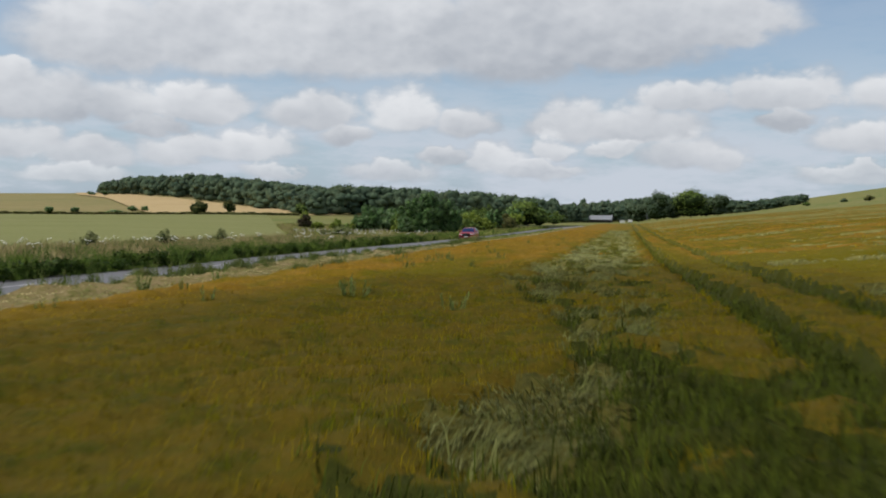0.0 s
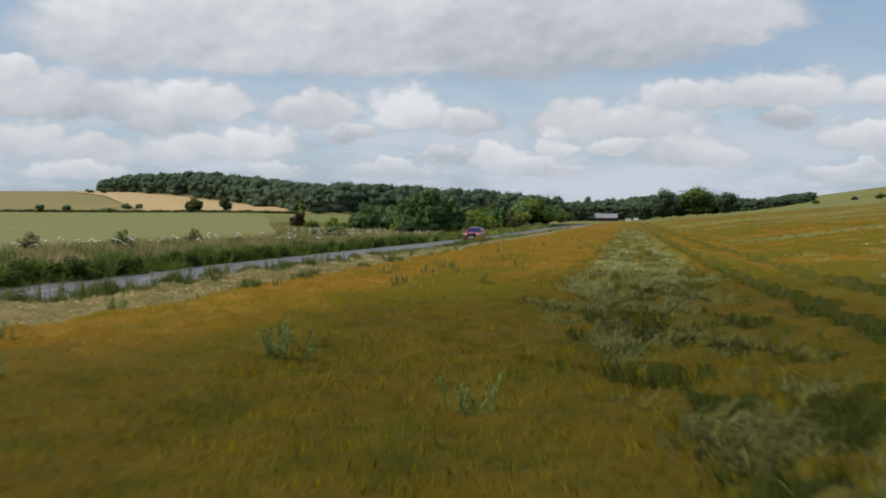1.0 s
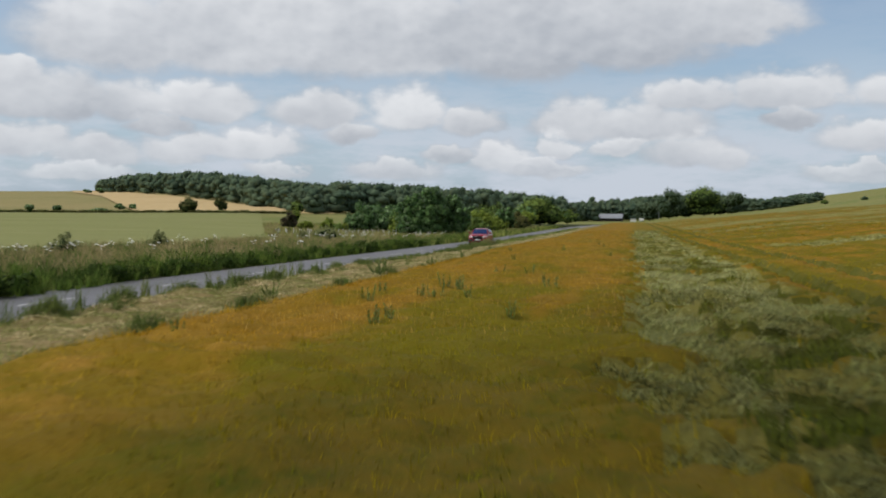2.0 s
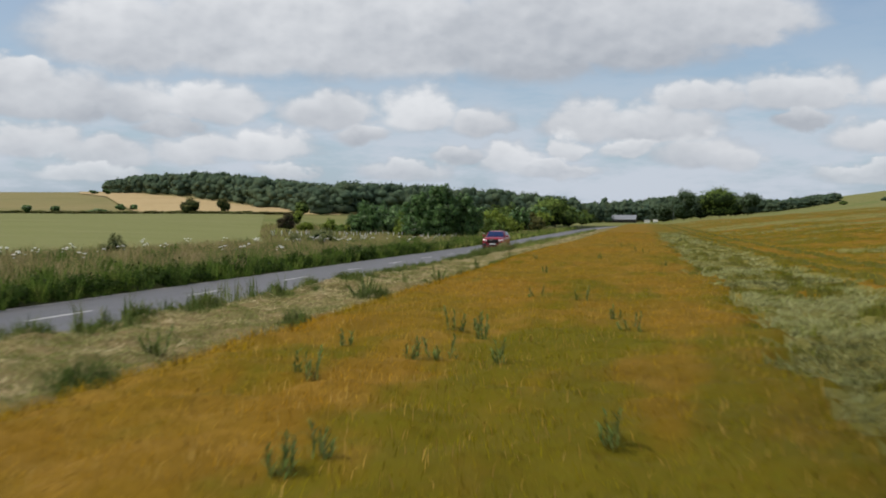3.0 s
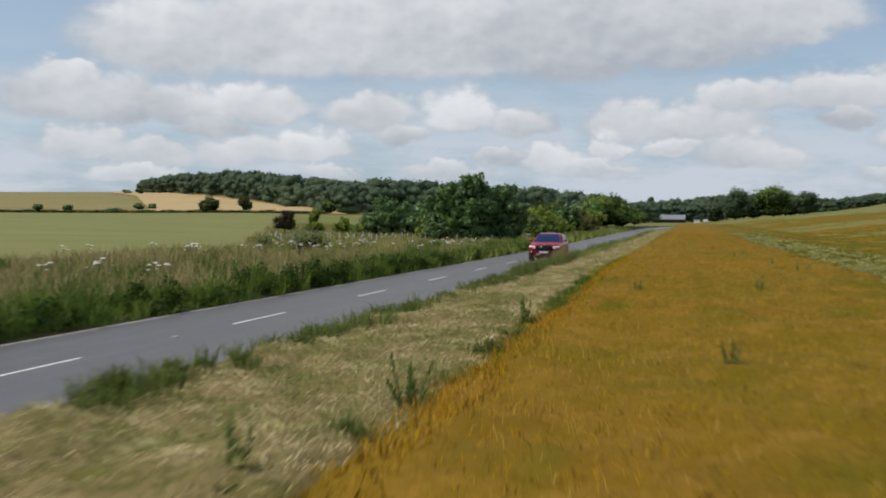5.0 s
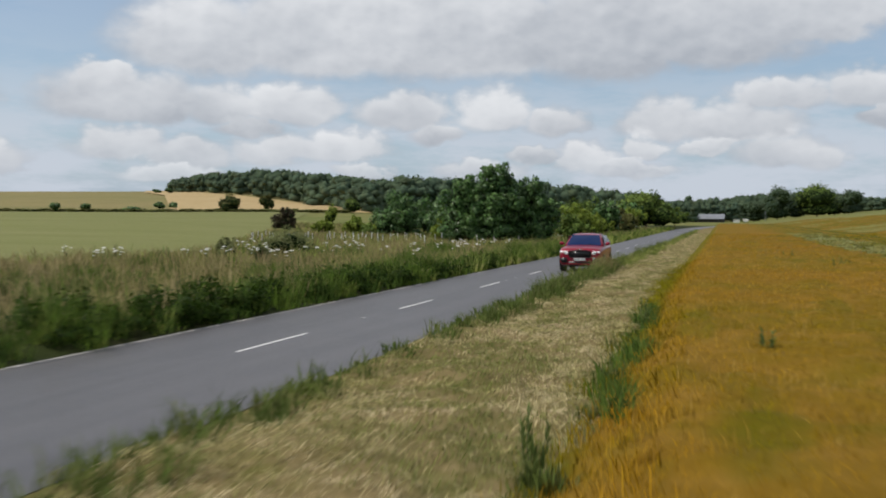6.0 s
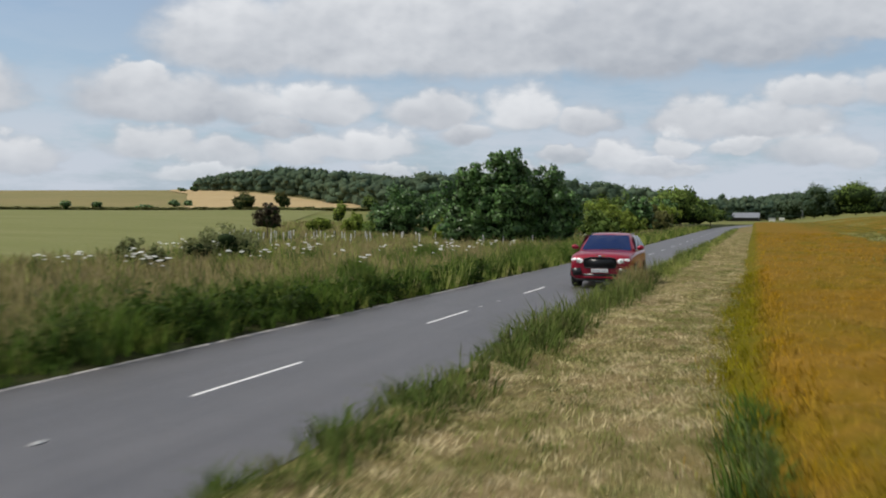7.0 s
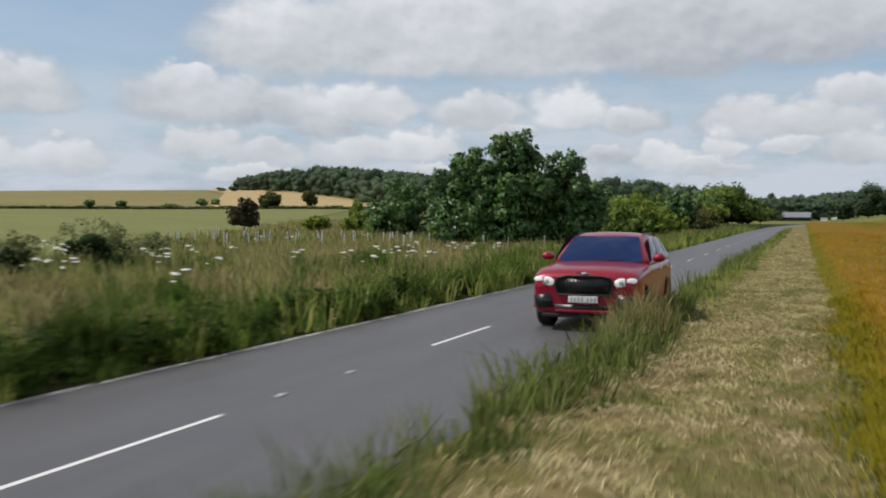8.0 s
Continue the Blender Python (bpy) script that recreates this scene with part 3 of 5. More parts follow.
def crop_kind(x, y):
    """0 standing, 1 lodged, 2 tramline and dark pits, for places in the barley."""
    wob = (field_noise(x, y, 0.22, 5) - 0.5) * 1.6 + (field_noise(x, y, 1.7, 6) - 0.5) * 1.8
    xx = x + wob
    k = np.zeros(np.shape(x), int)
    lodged = (xx > np.interp(y, (-100, -95, -91, -86, -83, -79, -75, -66), (19.3, 19.2, 20.0, 20.6, 20.0, 18.9, 17.8, LODGE_L))) & (xx < LODGE_R) & (y < 140)
    patchy = 0.46 + 0.04 * step(-y, 88, 94) - 0.13 * step(y, -70, -52) + (field_noise(x, y, 2.6, 16) - 0.5) * 0.25
    patch = (x > 28.2) & (field_noise(x * 0.35, y, 0.10, 9) > 0.60 - 0.10 * step(-y, -10, 30) * step(-x, -46, -38) + (field_noise(x, y, 1.5, 17) - 0.5) * 0.2)
    k[(lodged & (field_noise(x, y * 0.5, 0.8, 12) > patchy)) | patch] = 1
    # dark-coloured pits stand in for shadowed gaps in the lodged strip
    k[lodged & (field_noise(x, y * 0.6, 1.0, 20) > 0.63)] = 2
    lush = (x + wob * 0.8 > 21.6) & (y + wob * 2.0 < -89.5) & (x < 30)
    k[lodged & (k == 0) & (field_noise(x, y, 0.9, 25) > np.interp(y, (-90, -86, -80, -64, -52), (0.5, 0.60, 0.68, 0.60, 0.25)))] = 3
    k[lush & (field_noise(x, y, 0.9, 19) + (field_noise(x, y, 3.5, 24) - 0.5) * 0.5 > 0.36)] = 3
    soft = (field_noise(x, y, 0.6, 4) - 0.5) * 0.5
    for tx in TRAMS:
        # drawn wider than the ruts: the dark colour takes in the crop's shadow
        k[(np.abs(x + soft - tx - 0.03 * np.maximum(-y - 45, 0)) < 0.42 + 0.16 * step(-y, 45, 75) + (field_noise(x, y, 1.8, 18) - 0.5) * 0.3)] = 2
    return k


def canopy_height(x, y, k):
    swell = (field_noise(x, y, 0.5, 8) - 0.5) * 0.26 + (field_noise(x, y, 1.8, 13) - 0.5) * (0.24 + 0.14 * step(-np.asarray(y, float), 40, 70))
    rise = step(np.asarray(x) - crop_edge(y), -0.2, 1.1)
    return np.where(k == 0, (0.40 + swell) * (0.12 + 0.88 * rise), np.where(k == 1, 0.20 + swell * 1.3, np.where(k == 3, 0.32 + swell * 1.9, 0.05 + swell * 0.3)))


def canopy(x_lines, y_lines):
    cxx, cyy = np.meshgrid(x_lines, y_lines, indexing="ij")
    cxx = to_edge(cxx, cyy)
    k = crop_kind(cxx, cyy)
    zz = height(cxx, cyy) + canopy_height(cxx, cyy, k)
    zz[0, :] = height(cxx, cyy)[0, :] - 0.05
    m = len(y_lines)
    a, b = np.meshgrid(np.arange(len(x_lines) - 1), np.arange(m - 1), indexing="ij")
    f = np.stack([a * m + b, (a + 1) * m + b, (a + 1) * m + b + 1, a * m + b + 1], -1).reshape(-1, 4)
    return np.stack([cxx, cyy, zz], -1).reshape(-1, 3), f, k[:-1, :-1].ravel()


def grow_to(start, first, factor, stop):
    out, s = [start], first
    while out[-1] < stop:
        out.append(out[-1] + s)
        s *= factor
    return np.array(out)


barley = tagged(new("barley_field", None), "ripening orange and green barley field with lodged strips", "barley", kind="stuff")
bx = np.concatenate([[CROP_X - 0.1], np.arange(CROP_X, 30, 0.25), grow_to(30.2, 0.4, 1.06, 430)])
by = np.concatenate([np.arange(-112, 30, 0.28), grow_to(30.3, 0.45, 1.035, 425)])
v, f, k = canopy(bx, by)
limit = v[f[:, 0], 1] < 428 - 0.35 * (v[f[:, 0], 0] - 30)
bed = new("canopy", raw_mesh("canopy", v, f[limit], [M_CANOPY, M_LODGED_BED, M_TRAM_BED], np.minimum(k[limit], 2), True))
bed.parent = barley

LANE = [(r[1], r[2]) for r in ((0, 21.7, -104), (0, 14.8, -67), (0, 8.0, -24.5), (0, 5.4, 3.4))]


def off_lane(x, y):
    """Sideways distance from a line across the field near which the crop is built finest."""
    line = np.interp(y, [p[1] for p in LANE], [p[0] for p in LANE])
    return np.abs(x - line)


stand, lain, tramg = [], [], []
for x0, x1, y0, y1, dens, wide, seed in ((CROP_X - 0.45, 32, -106, 20, 100, 0.015, 21), (CROP_X, 45, 20, 130, 12, 0.045, 22), (32, 75, -100, 60, 6, 0.05, 23), (14, 29, -106, -74, 65, 0.015, 24), (16.5, 24, -74, -15, 95, 0.013, 28)):
    x, y, g = scatter(x0, x1, y0, y1, dens, seed)
    o = off_lane(x, y) if seed == 21 else np.zeros(len(x))
    keep = g.random(len(x)) < np.where(o < 4.5, 1.0, np.where(o < 8, 0.55, np.where(o < 14, 0.26, 0.14)))
    x, y, o = to_edge(x[keep], y[keep]), y[keep], o[keep]
    wd = wide * np.where(o < 4.5, 1.0, np.where(o < 8, 1.3, np.where(o < 14, 1.8, 2.4)))
    k = crop_kind(x, y)
    z = height(x, y)
    top = canopy_height(x, y, k)
    more = 1.7 if seed == 24 else 1.0
    for kk, store in ((0, stand), (1, lain), (2, tramg)):
        s = np.minimum(k, 2) == kk
        n = int(s.sum())
        if kk == 0 and seed == 28:
            continue
        if kk == 0:
            store.append(blades(x[s], y[s], z[s] + top[s] - 0.16, g.uniform(0.18, 0.34, n) * (0.8 + 0.2 * more), wd[s] * 0.85, g.uniform(0.15, 0.85, n), seed + 100))
        elif kk == 1:
            sway = (field_noise(x[s], y[s], 0.35, 15) - 0.5) * 9
            store.append(blades(x[s], y[s], z[s] + top[s] - 0.05, g.uniform(0.12, 0.30, n) * more, wd[s] * 1.4, g.uniform(0.8, 2.6, n), seed + 200, 0.3, sway, 0.5))
        else:
            store.append(blades(x[s], y[s], z[s] + top[s] - 0.04, g.uniform(0.10, 0.30, n) * more, wd[s] * 1.3, g.uniform(0.1, 0.9, n), seed + 300))
# stalks leaning out of the edge of the crop
x, y, g = scatter(-0.25, 0.9, -64, 30, 110, 29)
x = x + crop_edge(y)
n = len(x)
stand.append(blades(x, y, height(x, y) + canopy_height(x, y, np.zeros(n, int)) - 0.06, g.uniform(0.10, 0.34, n), 0.016, g.uniform(0.4, 1.4, n), 129))
x, y, g = scatter(CROP_X - 0.5, 17, -66, 40, 20, 25)
x = to_edge(x, y)
flag = (crop_kind(x, y) == 0) & (y > -62) & (field_noise(x, y, 0.35, 26) + 0.5 * g.random(len(x)) > 0.74)
x, y = x[flag], y[flag]
n = len(x)
ears = [blades(x, y, height(x, y) + canopy_height(x, y, np.zeros(n, int)) - 0.10, g.uniform(0.20, 0.33, n), 0.014, g.uniform(0.1, 0.8, n), 27)]
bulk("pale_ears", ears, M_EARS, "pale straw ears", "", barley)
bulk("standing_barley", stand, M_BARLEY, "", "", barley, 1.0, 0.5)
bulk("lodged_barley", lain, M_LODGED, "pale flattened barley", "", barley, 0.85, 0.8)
bulk("tramline_growth", tramg, M_TRAM, "dark green wheel tracks, pits and lush patches", "", barley)

# ---- verges ----
def strip_bed(name, x0, x1, y0, y1, rise, mat, label, nx=0.35, ny=0.5, seed=30, parent=None, edge=None):
    """A bumpy mat of low growth between two lines."""
    xs, ys = np.arange(x0, x1 + 1e-6, nx), np.concatenate([np.arange(y0, min(y1, 60), ny), grow_to(min(y1, 60), ny, 1.04, y1) if y1 > 60 else []])
    a, b = np.meshgrid(xs, ys, indexing="ij")
    if edge is not None:
        a = edge(a, b)
    rise = rise(b) if callable(rise) else rise
    bump = (field_noise(a, b, 0.6, seed) - 0.3) * rise + (field_noise(a, b, 2.5, seed + 1) - 0.5) * rise * 0.7
    rim = np.minimum(step(xs, x0, x0 + 0.5), step(-xs, -x1, -x1 + 0.5))[:, None]
    z = height(a, b) + np.maximum(bump, 0.01) * rim + 0.0 * a - 0.02 * (1 - rim)
    m = len(ys)
    i, j = np.meshgrid(np.arange(len(xs) - 1), np.arange(m - 1), indexing="ij")
    f = np.stack([i * m + j, (i + 1) * m + j, (i + 1) * m + j + 1, i * m + j + 1], -1).reshape(-1, 4)
    ob = new(name, raw_mesh(name, np.stack([a, b, z], -1).reshape(-1, 3), f, [mat], None, True))
    ob.parent = parent
    return ob


def field_edge(y):
    """Where the rough verge gives way to the pale green field."""
    return np.interp(y, (-400, 20, 40, 62, 265), (-21, -23, -26, -36, -115))


wild = tagged(new("wild_verge", None), "tall wild grass verge, dark green by the road, brown seed heads behind", "grass", kind="stuff")
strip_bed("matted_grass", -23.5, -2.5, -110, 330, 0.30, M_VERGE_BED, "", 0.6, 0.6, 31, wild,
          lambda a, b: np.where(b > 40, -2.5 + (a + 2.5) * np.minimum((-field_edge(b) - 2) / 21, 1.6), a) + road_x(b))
green, brown, light = [], [], []
for x0, x1, y0, y1, dens, each, wide, seed in ((-4.3, -2.5, -75, 75, 8.0, 23, 0.023, 41), (-5.2, -2.62, 75, 210, 3.0, 12, 0.05, 42), (-5.2, -2.62, -106, -75, 3.0, 12, 0.05, 43)):
    x, y, g = scatter(x0, x1, y0, y1, dens, seed)
    grow = 0.75 + 0.35 * step(-x, 2.5, 3.1)
    x = x + 0.75 * step(-y, 40, 52) * step(x, -4.2, -2.9)
    x = x + road_x(y)
    pale = g.random(len(x)) < step(y, 6, 42) * 0.6
    tall_ = grow * (0.10 + 0.65 * field_noise(x, y, 0.5, 33) + 0.75 * step(field_noise(x, y, 1.3, 34), 0.36, 0.62)) * g.uniform(0.45, 1.15, len(x))
    green.append(tussocks(x[~pale], y[~pale], each, 0.17, tall_[~pale], wide, seed + 1))
    light.append(tussocks(x[pale], y[pale], each, 0.19, tall_[pale] * 0.85, wide, seed + 2))
for x0, x1, y0, y1, dens, each, wide, seed in ((-23.5, -3.3, -42, 80, 3.0, 13, 0.028, 44), (-23.5, -3.6, 80, 200, 1.3, 7, 0.06, 45), (-23.5, -3.6, -106, -42, 1.6, 8, 0.05, 46), (-62, -23.5, 45, 140, 1.8, 7, 0.07, 47)):
    x, y, g = scatter(x0, x1, y0, y1, dens, seed)
    keep = x > field_edge(y)
    x, y = x[keep], y[keep]
    n = len(x)
    lush = (field_noise(x, y, 0.3, 35) > 0.68 - 0.12 * step(x, -7, -3.5) - 0.07 * step(-y, -16, -6)) | (g.random(n) < 0.10)
    t_ = (0.60 + 0.85 * field_noise(x, y, 0.5, 36)) * g.uniform(0.55, 1.15, n)
    green.append(tussocks(x[lush], y[lush], each, 0.28, t_[lush], wide, seed + 100, (0.1, 0.8)))
    dry = ~lush & (g.random(n) > 0.28 * step(y, 6, 30))
    brown.append(tussocks(x[dry], y[dry], each, 0.32, t_[dry], wide, seed + 200, (0.1, 0.9)))
    sun_ = ~lush & ~dry
    light.append(tussocks(x[sun_], y[sun_], each, 0.32, t_[sun_], wide, seed + 300, (0.1, 0.9)))
g = rng(91)
for k in range(45):
    x0, y0 = -3.2 - 15.0 * g.random() ** 2.2, g.uniform(-75, 95)
    if x0 < field_edge(y0) + 0.5:
        continue
    n, r = int(g.uniform(160, 320)), g.uniform(0.25, 0.7)
    x, y = g.normal(x0, r * 0.6, n), g.normal(y0, r * 0.6, n)
    green.append(blades(x, y, height(x, y) + 0.15, g.uniform(0.45, 1.0, n) * g.uniform(0.7, 1.1), 0.03, g.uniform(0.1, 0.8, n), 9200 + k))
bulk("green_grass", green, M_VERGE_GREEN, "", "", wild, 0.5, 0.9)
bulk("pale_grass", light, M_VERGE_LIGHT, "yellow-green sunlit grass", "", wild)
bulk("seeding_grass", brown, M_VERGE_BROWN, "brown seed heads", "", wild, 0.8, 0.6)


def hay_rise(y):
    """How lumpy the cut grass lies: rougher at the nearer end."""
    return 0.30 + 0.22 * step(-np.asarray(y, float), 18, 34)


mown = tagged(new("mown_verge", None), "mown verge of dry hay with green tufts", "grass", kind="stuff")
strip_bed("hay_mat", 2.38, 6.9, -110, 330, hay_rise, M_HAY_BED, "", 0.2, 0.3, 51, mown, lambda a, b: 2.38 + (a - 2.38) * (crop_edge(b) + 0.3 - 2.38) / 4.52 + road_x(b))
hay, tuft, young, soft_, rank = [], [], [], [], []


def hay_top(x, y):
    """Top of the lumpy mat of cut grass."""
    bump = (field_noise(x, y, 0.6, 51) - 0.3) * hay_rise(y) + (field_noise(x, y, 2.5, 52) - 0.5) * hay_rise(y) * 0.7
    return height(x, y) + np.maximum(bump, 0.01) * step(x, 2.4, 2.95) * step(-x, -crop_edge(y) - 0.3, -crop_edge(y) + 0.2)



for x0, x1, y0, y1, dens, wide, seed in ((2.7, 6.9, -60, 45, 260, 0.0125, 61), (2.7, 6.9, 45, 150, 30, 0.03, 62), (2.7, 6.9, -106, -60, 30, 0.03, 63)):
    x, y, g = scatter(x0, x1, y0, y1, dens, seed)
    keep = x < crop_edge(y) + 0.1
    x, y = x[keep], y[keep]
    n = len(x)
    fresh = (0.5 * field_noise(x, y * 0.4, 0.9, 55) + 0.5 * field_noise(x, y, 2.4, 57) > np.interp(y, (-60, -40, -22, -5, 6, 12), (0.43, 0.44, 0.50, 0.52, 0.54, 0.55))) | (g.random(n) < np.interp(y, (-10, 8), (0.20, 0.12)))
    sway = (field_noise(x, y, 0.8, 58) - 0.5) * 9
    hay.append(blades(x[~fresh], y[~fresh], hay_top(x, y)[~fresh] + 0.005, g.uniform(0.03, 0.10, int((~fresh).sum())), wide, g.uniform(1.0, 4.5, int((~fresh).sum())), seed + 3, 0.4, sway[~fresh], 1.5))
    young.append(blades(x[fresh], y[fresh], hay_top(x, y)[fresh] + 0.005, g.uniform(0.05, 0.12, int(fresh.sum())), wide, g.uniform(0.8, 2.4, int(fresh.sum())), seed + 4))
# the uncut fringe along the asphalt and the weedy edge of the crop
for y0, y1, dens, each, wide, seed in ((-70, 60, 15, 22, 0.022, 71), (60, 190, 5, 12, 0.05, 72), (-106, -70, 5, 12, 0.05, 73)):
    x, y, g = scatter(2.55, 3.45, y0, y1, dens, seed)
    full = np.interp(y, (-70, -42, -32, -20, -12, -6, 2), (0.14, 0.12, 0.05, 0.08, 0.20, 0.25, 0.42))
    clump = field_noise(x, y, 0.55, 75) + full
    keep = g.random(len(x)) < (0.55 + 0.45 * step(clump, 0.32, 0.55)) * (1 - 0.75 * step(x, 2.82 + 0.08 * step(y, 2, 8), 3.3))
    x, y, clump = x[keep] + road_x(y[keep]), y[keep], clump[keep]
    tall_ = (0.12 + 0.55 * step(clump, 0.40, 0.85)) * np.interp(y, (-70, -36, -26, -12, -2, 3, 7, 14, 30), (0.85, 0.8, 0.75, 0.66, 0.60, 0.70, 1.15, 1.10, 1.0)) * g.uniform(0.5, 1.2, len(x))
    pale = g.random(len(x)) < step(y, 16, 32) * 0.8
    tuft.append(tussocks(x[~pale], y[~pale], each, 0.14, tall_[~pale], wide, seed + 4, (0.2, 1.2), 0.03))
    soft_.append(tussocks(x[pale], y[pale], each, 0.16, tall_[pale] * 0.8, wide, seed + 5, (0.2, 1.2), 0.03))
    x, y, g = scatter(-0.28, 0.35, y0, y1, dens * 0.9, seed + 7)
    clump = field_noise(x, y, 0.35, 78)
    keep = g.random(len(x)) < 0.55 + 0.45 * step(clump, 0.40, 0.60)
    x, y, clump = x[keep] + crop_edge(y[keep]), y[keep], clump[keep]
    tuft.append(tussocks(x, y, each, 0.16, (0.12 + 0.30 * step(clump, 0.45, 0.75)) * np.interp(y, (-6, 4, 9), (1.0, 0.6, 0.4)) * g.uniform(0.5, 1.1, len(x)), wide, seed + 9, (0.2, 1.0), 0.03))
# a dark, rank line of grass just inside the crop
x, y, g = scatter(0.0, 0.34, -17, 3, 26, 735)
keep = field_noise(x, y, 0.5, 736) > 0.40
x, y = x[keep] + crop_edge(y[keep]), y[keep]
rank.append(tussocks(x, y, 20, 0.14, g.uniform(0.30, 0.58, len(x)), 0.02, 737, (0.1, 0.7), 0.02))
# upright docks and grasses that stand out of the fringe
g = rng(740)
y0 = np.cumsum(g.uniform(0.35, 1.7, 150)) - 84
x0 = 2.62 + 0.5 * g.random(len(y0)) ** 1.5
for px_, py_, r, h, n in zip(x0, y0, g.uniform(0.05, 0.16, 150), g.uniform(0.35, 0.95, 150), g.integers(14, 42, 150)):
    h = h * float(np.interp(py_, (-30, -22, 0, 8), (1.0, 0.5, 0.5, 0.9)))
    x, y = g.normal(px_, r, n), g.normal(py_, r * 1.4, n)
    tuft.append(blades(x, y, height(x, y), h * g.uniform(0.45, 1.1, n), 0.024, g.uniform(0.05, 0.45, n), 7400 + int(n)))
# swathes of cut grass, each lying its own way
x0, y0, g = scatter(2.9, 6.6, -62, 32, 2.4, 745)
keep = (x0 < crop_edge(y0) - 0.1) & (field_noise(x0, y0 * 0.4, 0.9, 55) < 0.60)
x0, y0 = x0[keep], y0[keep]
n, each = len(x0), 30
lie = np.repeat(g.uniform(0, 6.28, n), each)
x, y = np.repeat(x0, each) + g.normal(0, 0.16, n * each), np.repeat(y0, each) + g.normal(0, 0.16, n * each)
hay.append(blades(x, y, hay_top(x, y) + 0.01 + 0.09 * np.repeat(g.random(n), each) * g.random(n * each), g.uniform(0.03, 0.09, n * each), 0.012, g.uniform(2.0, 5.0, n * each), 746, 0.4, lie, 0.4))
# low green tufts left by the mower
x, y, g = scatter(3.0, 6.6, -60, 40, 2.6, 765)
keep = (x < crop_edge(y)) & (field_noise(x, y * 0.5, 0.9, 766) + 0.25 * g.random(len(x)) > np.interp(y, (-20, 6, 14), (0.56, 0.60, 0.68)))
x, y = x[keep], y[keep]
tuft.append(tussocks(x, y, 22, 0.16, g.uniform(0.06, 0.17, len(x)), 0.014, 767, (0.5, 1.6), 0.01))
# taller clumps: x, y, radius, height
for k, (x0, y0, r, h) in enumerate(((6.1, -36.2, 0.3, 0.75), (6.45, -35.2, 0.22, 0.6), (6.2, -37.4, 0.25, 0.5), (2.65, -27.2, 0.3, 0.6), (2.6, -25.6, 0.25, 0.45), (2.65, -31.3, 0.3, 0.6), (2.7, -35.0, 0.3, 0.55), (2.7, -40.5, 0.4, 0.6),
                                    (2.8, -44.5, 0.4, 0.7), (2.8, -49.0, 0.5, 0.7), (2.8, -53.0, 0.4, 0.8), (2.9, -57.0, 0.5, 0.8), (2.9, -62.0, 0.5, 0.8), (2.9, -67.0, 0.5, 0.8), (6.5, -10.4, 0.22, 0.42), (6.6, -16.4, 0.2, 0.4), (6.5, -13.0, 0.15, 0.3), (6.45, -2.0, 0.2, 0.35), (6.9, -44.8, 0.4, 0.7), (7.0, -54.0, 0.5, 0.8), (7.1, -60.0, 0.5, 0.8), (6.6, -21.5, 0.3, 0.5), (6.5, -29.0, 0.35, 0.45), (3.4, -33.0, 0.3, 0.4))):
    g = rng(760 + k)
    n = int(900 * r)
    x, y = g.normal(x0, r * 0.6, n), g.normal(y0, r * 0.6, n)
    d = np.hypot(x - x0, y - y0) / r
    tuft.append(blades(x, y, height(x, y), h * g.uniform(0.4, 1.1, n) / (1 + d * d * 0.5), 0.022, g.uniform(0.15, 0.9, n), 7700 + k))
seedy = []
for k, (x0, y0, r, h) in enumerate(((2.95, 17.6, 0.3, 0.75), (2.9, 18.8, 0.35, 0.9), (2.95, 20.2, 0.4, 1.0))):
    g = rng(790 + k)
    n = int(700 * r)
    x, y = g.normal(x0, r * 0.5, n), g.normal(y0, r * 0.6, n)
    seedy.append(blades(x, y, height(x, y), h * g.uniform(0.45, 1.1, n), 0.018, g.uniform(0.1, 0.7, n), 7900 + k))
bulk("seeding_tufts", seedy, M_VERGE_BROWN, "brown seeding tufts", "", mown, 0.75, 0.9)
bulk("pale_tufts", soft_, M_VERGE_LIGHT, "yellow-green sunlit tufts", "", mown)
bulk("rank_grass", rank, M_VERGE_GREEN, "dark rank grass at the crop edge", "", mown, 0.75, 0.9)
bulk("dry_hay", hay, M_HAY, "", "", mown)
bulk("young_grass", young, M_YOUNG, "fresh green regrowth", "", mown)
bulk("green_tufts", tuft, M_FRINGE, "green uncut tufts", "", mown, 0.75, 0.9)


# ---- far fields with straight edges ----
def draped(name, left, right, y0, y1, mat, label, lift=0.35, rows=60, cols=14):
    ys = np.linspace(y0, y1, rows)
    a = np.array([np.linspace(left(y), right(y), cols) for y in ys])
    b = np.repeat(ys[:, None], cols, 1)
    z = height(a, b) + lift
    z[0, :] -= lift * 2
    i, j = np.meshgrid(np.arange(rows - 1), np.arange(cols - 1), indexing="ij")
    f = np.stack([i * cols + j, i * cols + j + 1, (i + 1) * cols + j + 1, (i + 1) * cols + j], -1).reshape(-1, 4)
    ob = new(name, raw_mesh(name, np.stack([a, b, z], -1).reshape(-1, 3), f, [mat], None, True))
    return tagged(ob, label, "field", kind="structure")


draped("stubble_field", lambda y: float(np.interp(y, (273, 609, 771, 935), (-168, -372, -490, -590))), lambda y: -86 - 0.70 * (y - 270), 273, 935, M_STUBBLE, "pale tan stubble field on the far slope", 0.6, 90, 20)
draped("green_field", lambda y: -640 - 0.5 * (y + 150), lambda y: float(field_edge(y)), -150, HEDGE_Y - 2, M_MEADOW, "pale green crop field beyond the verge", 0.12, 120, 60)


# ---- trees and bushes ----
CLUMP_NORMALS = []


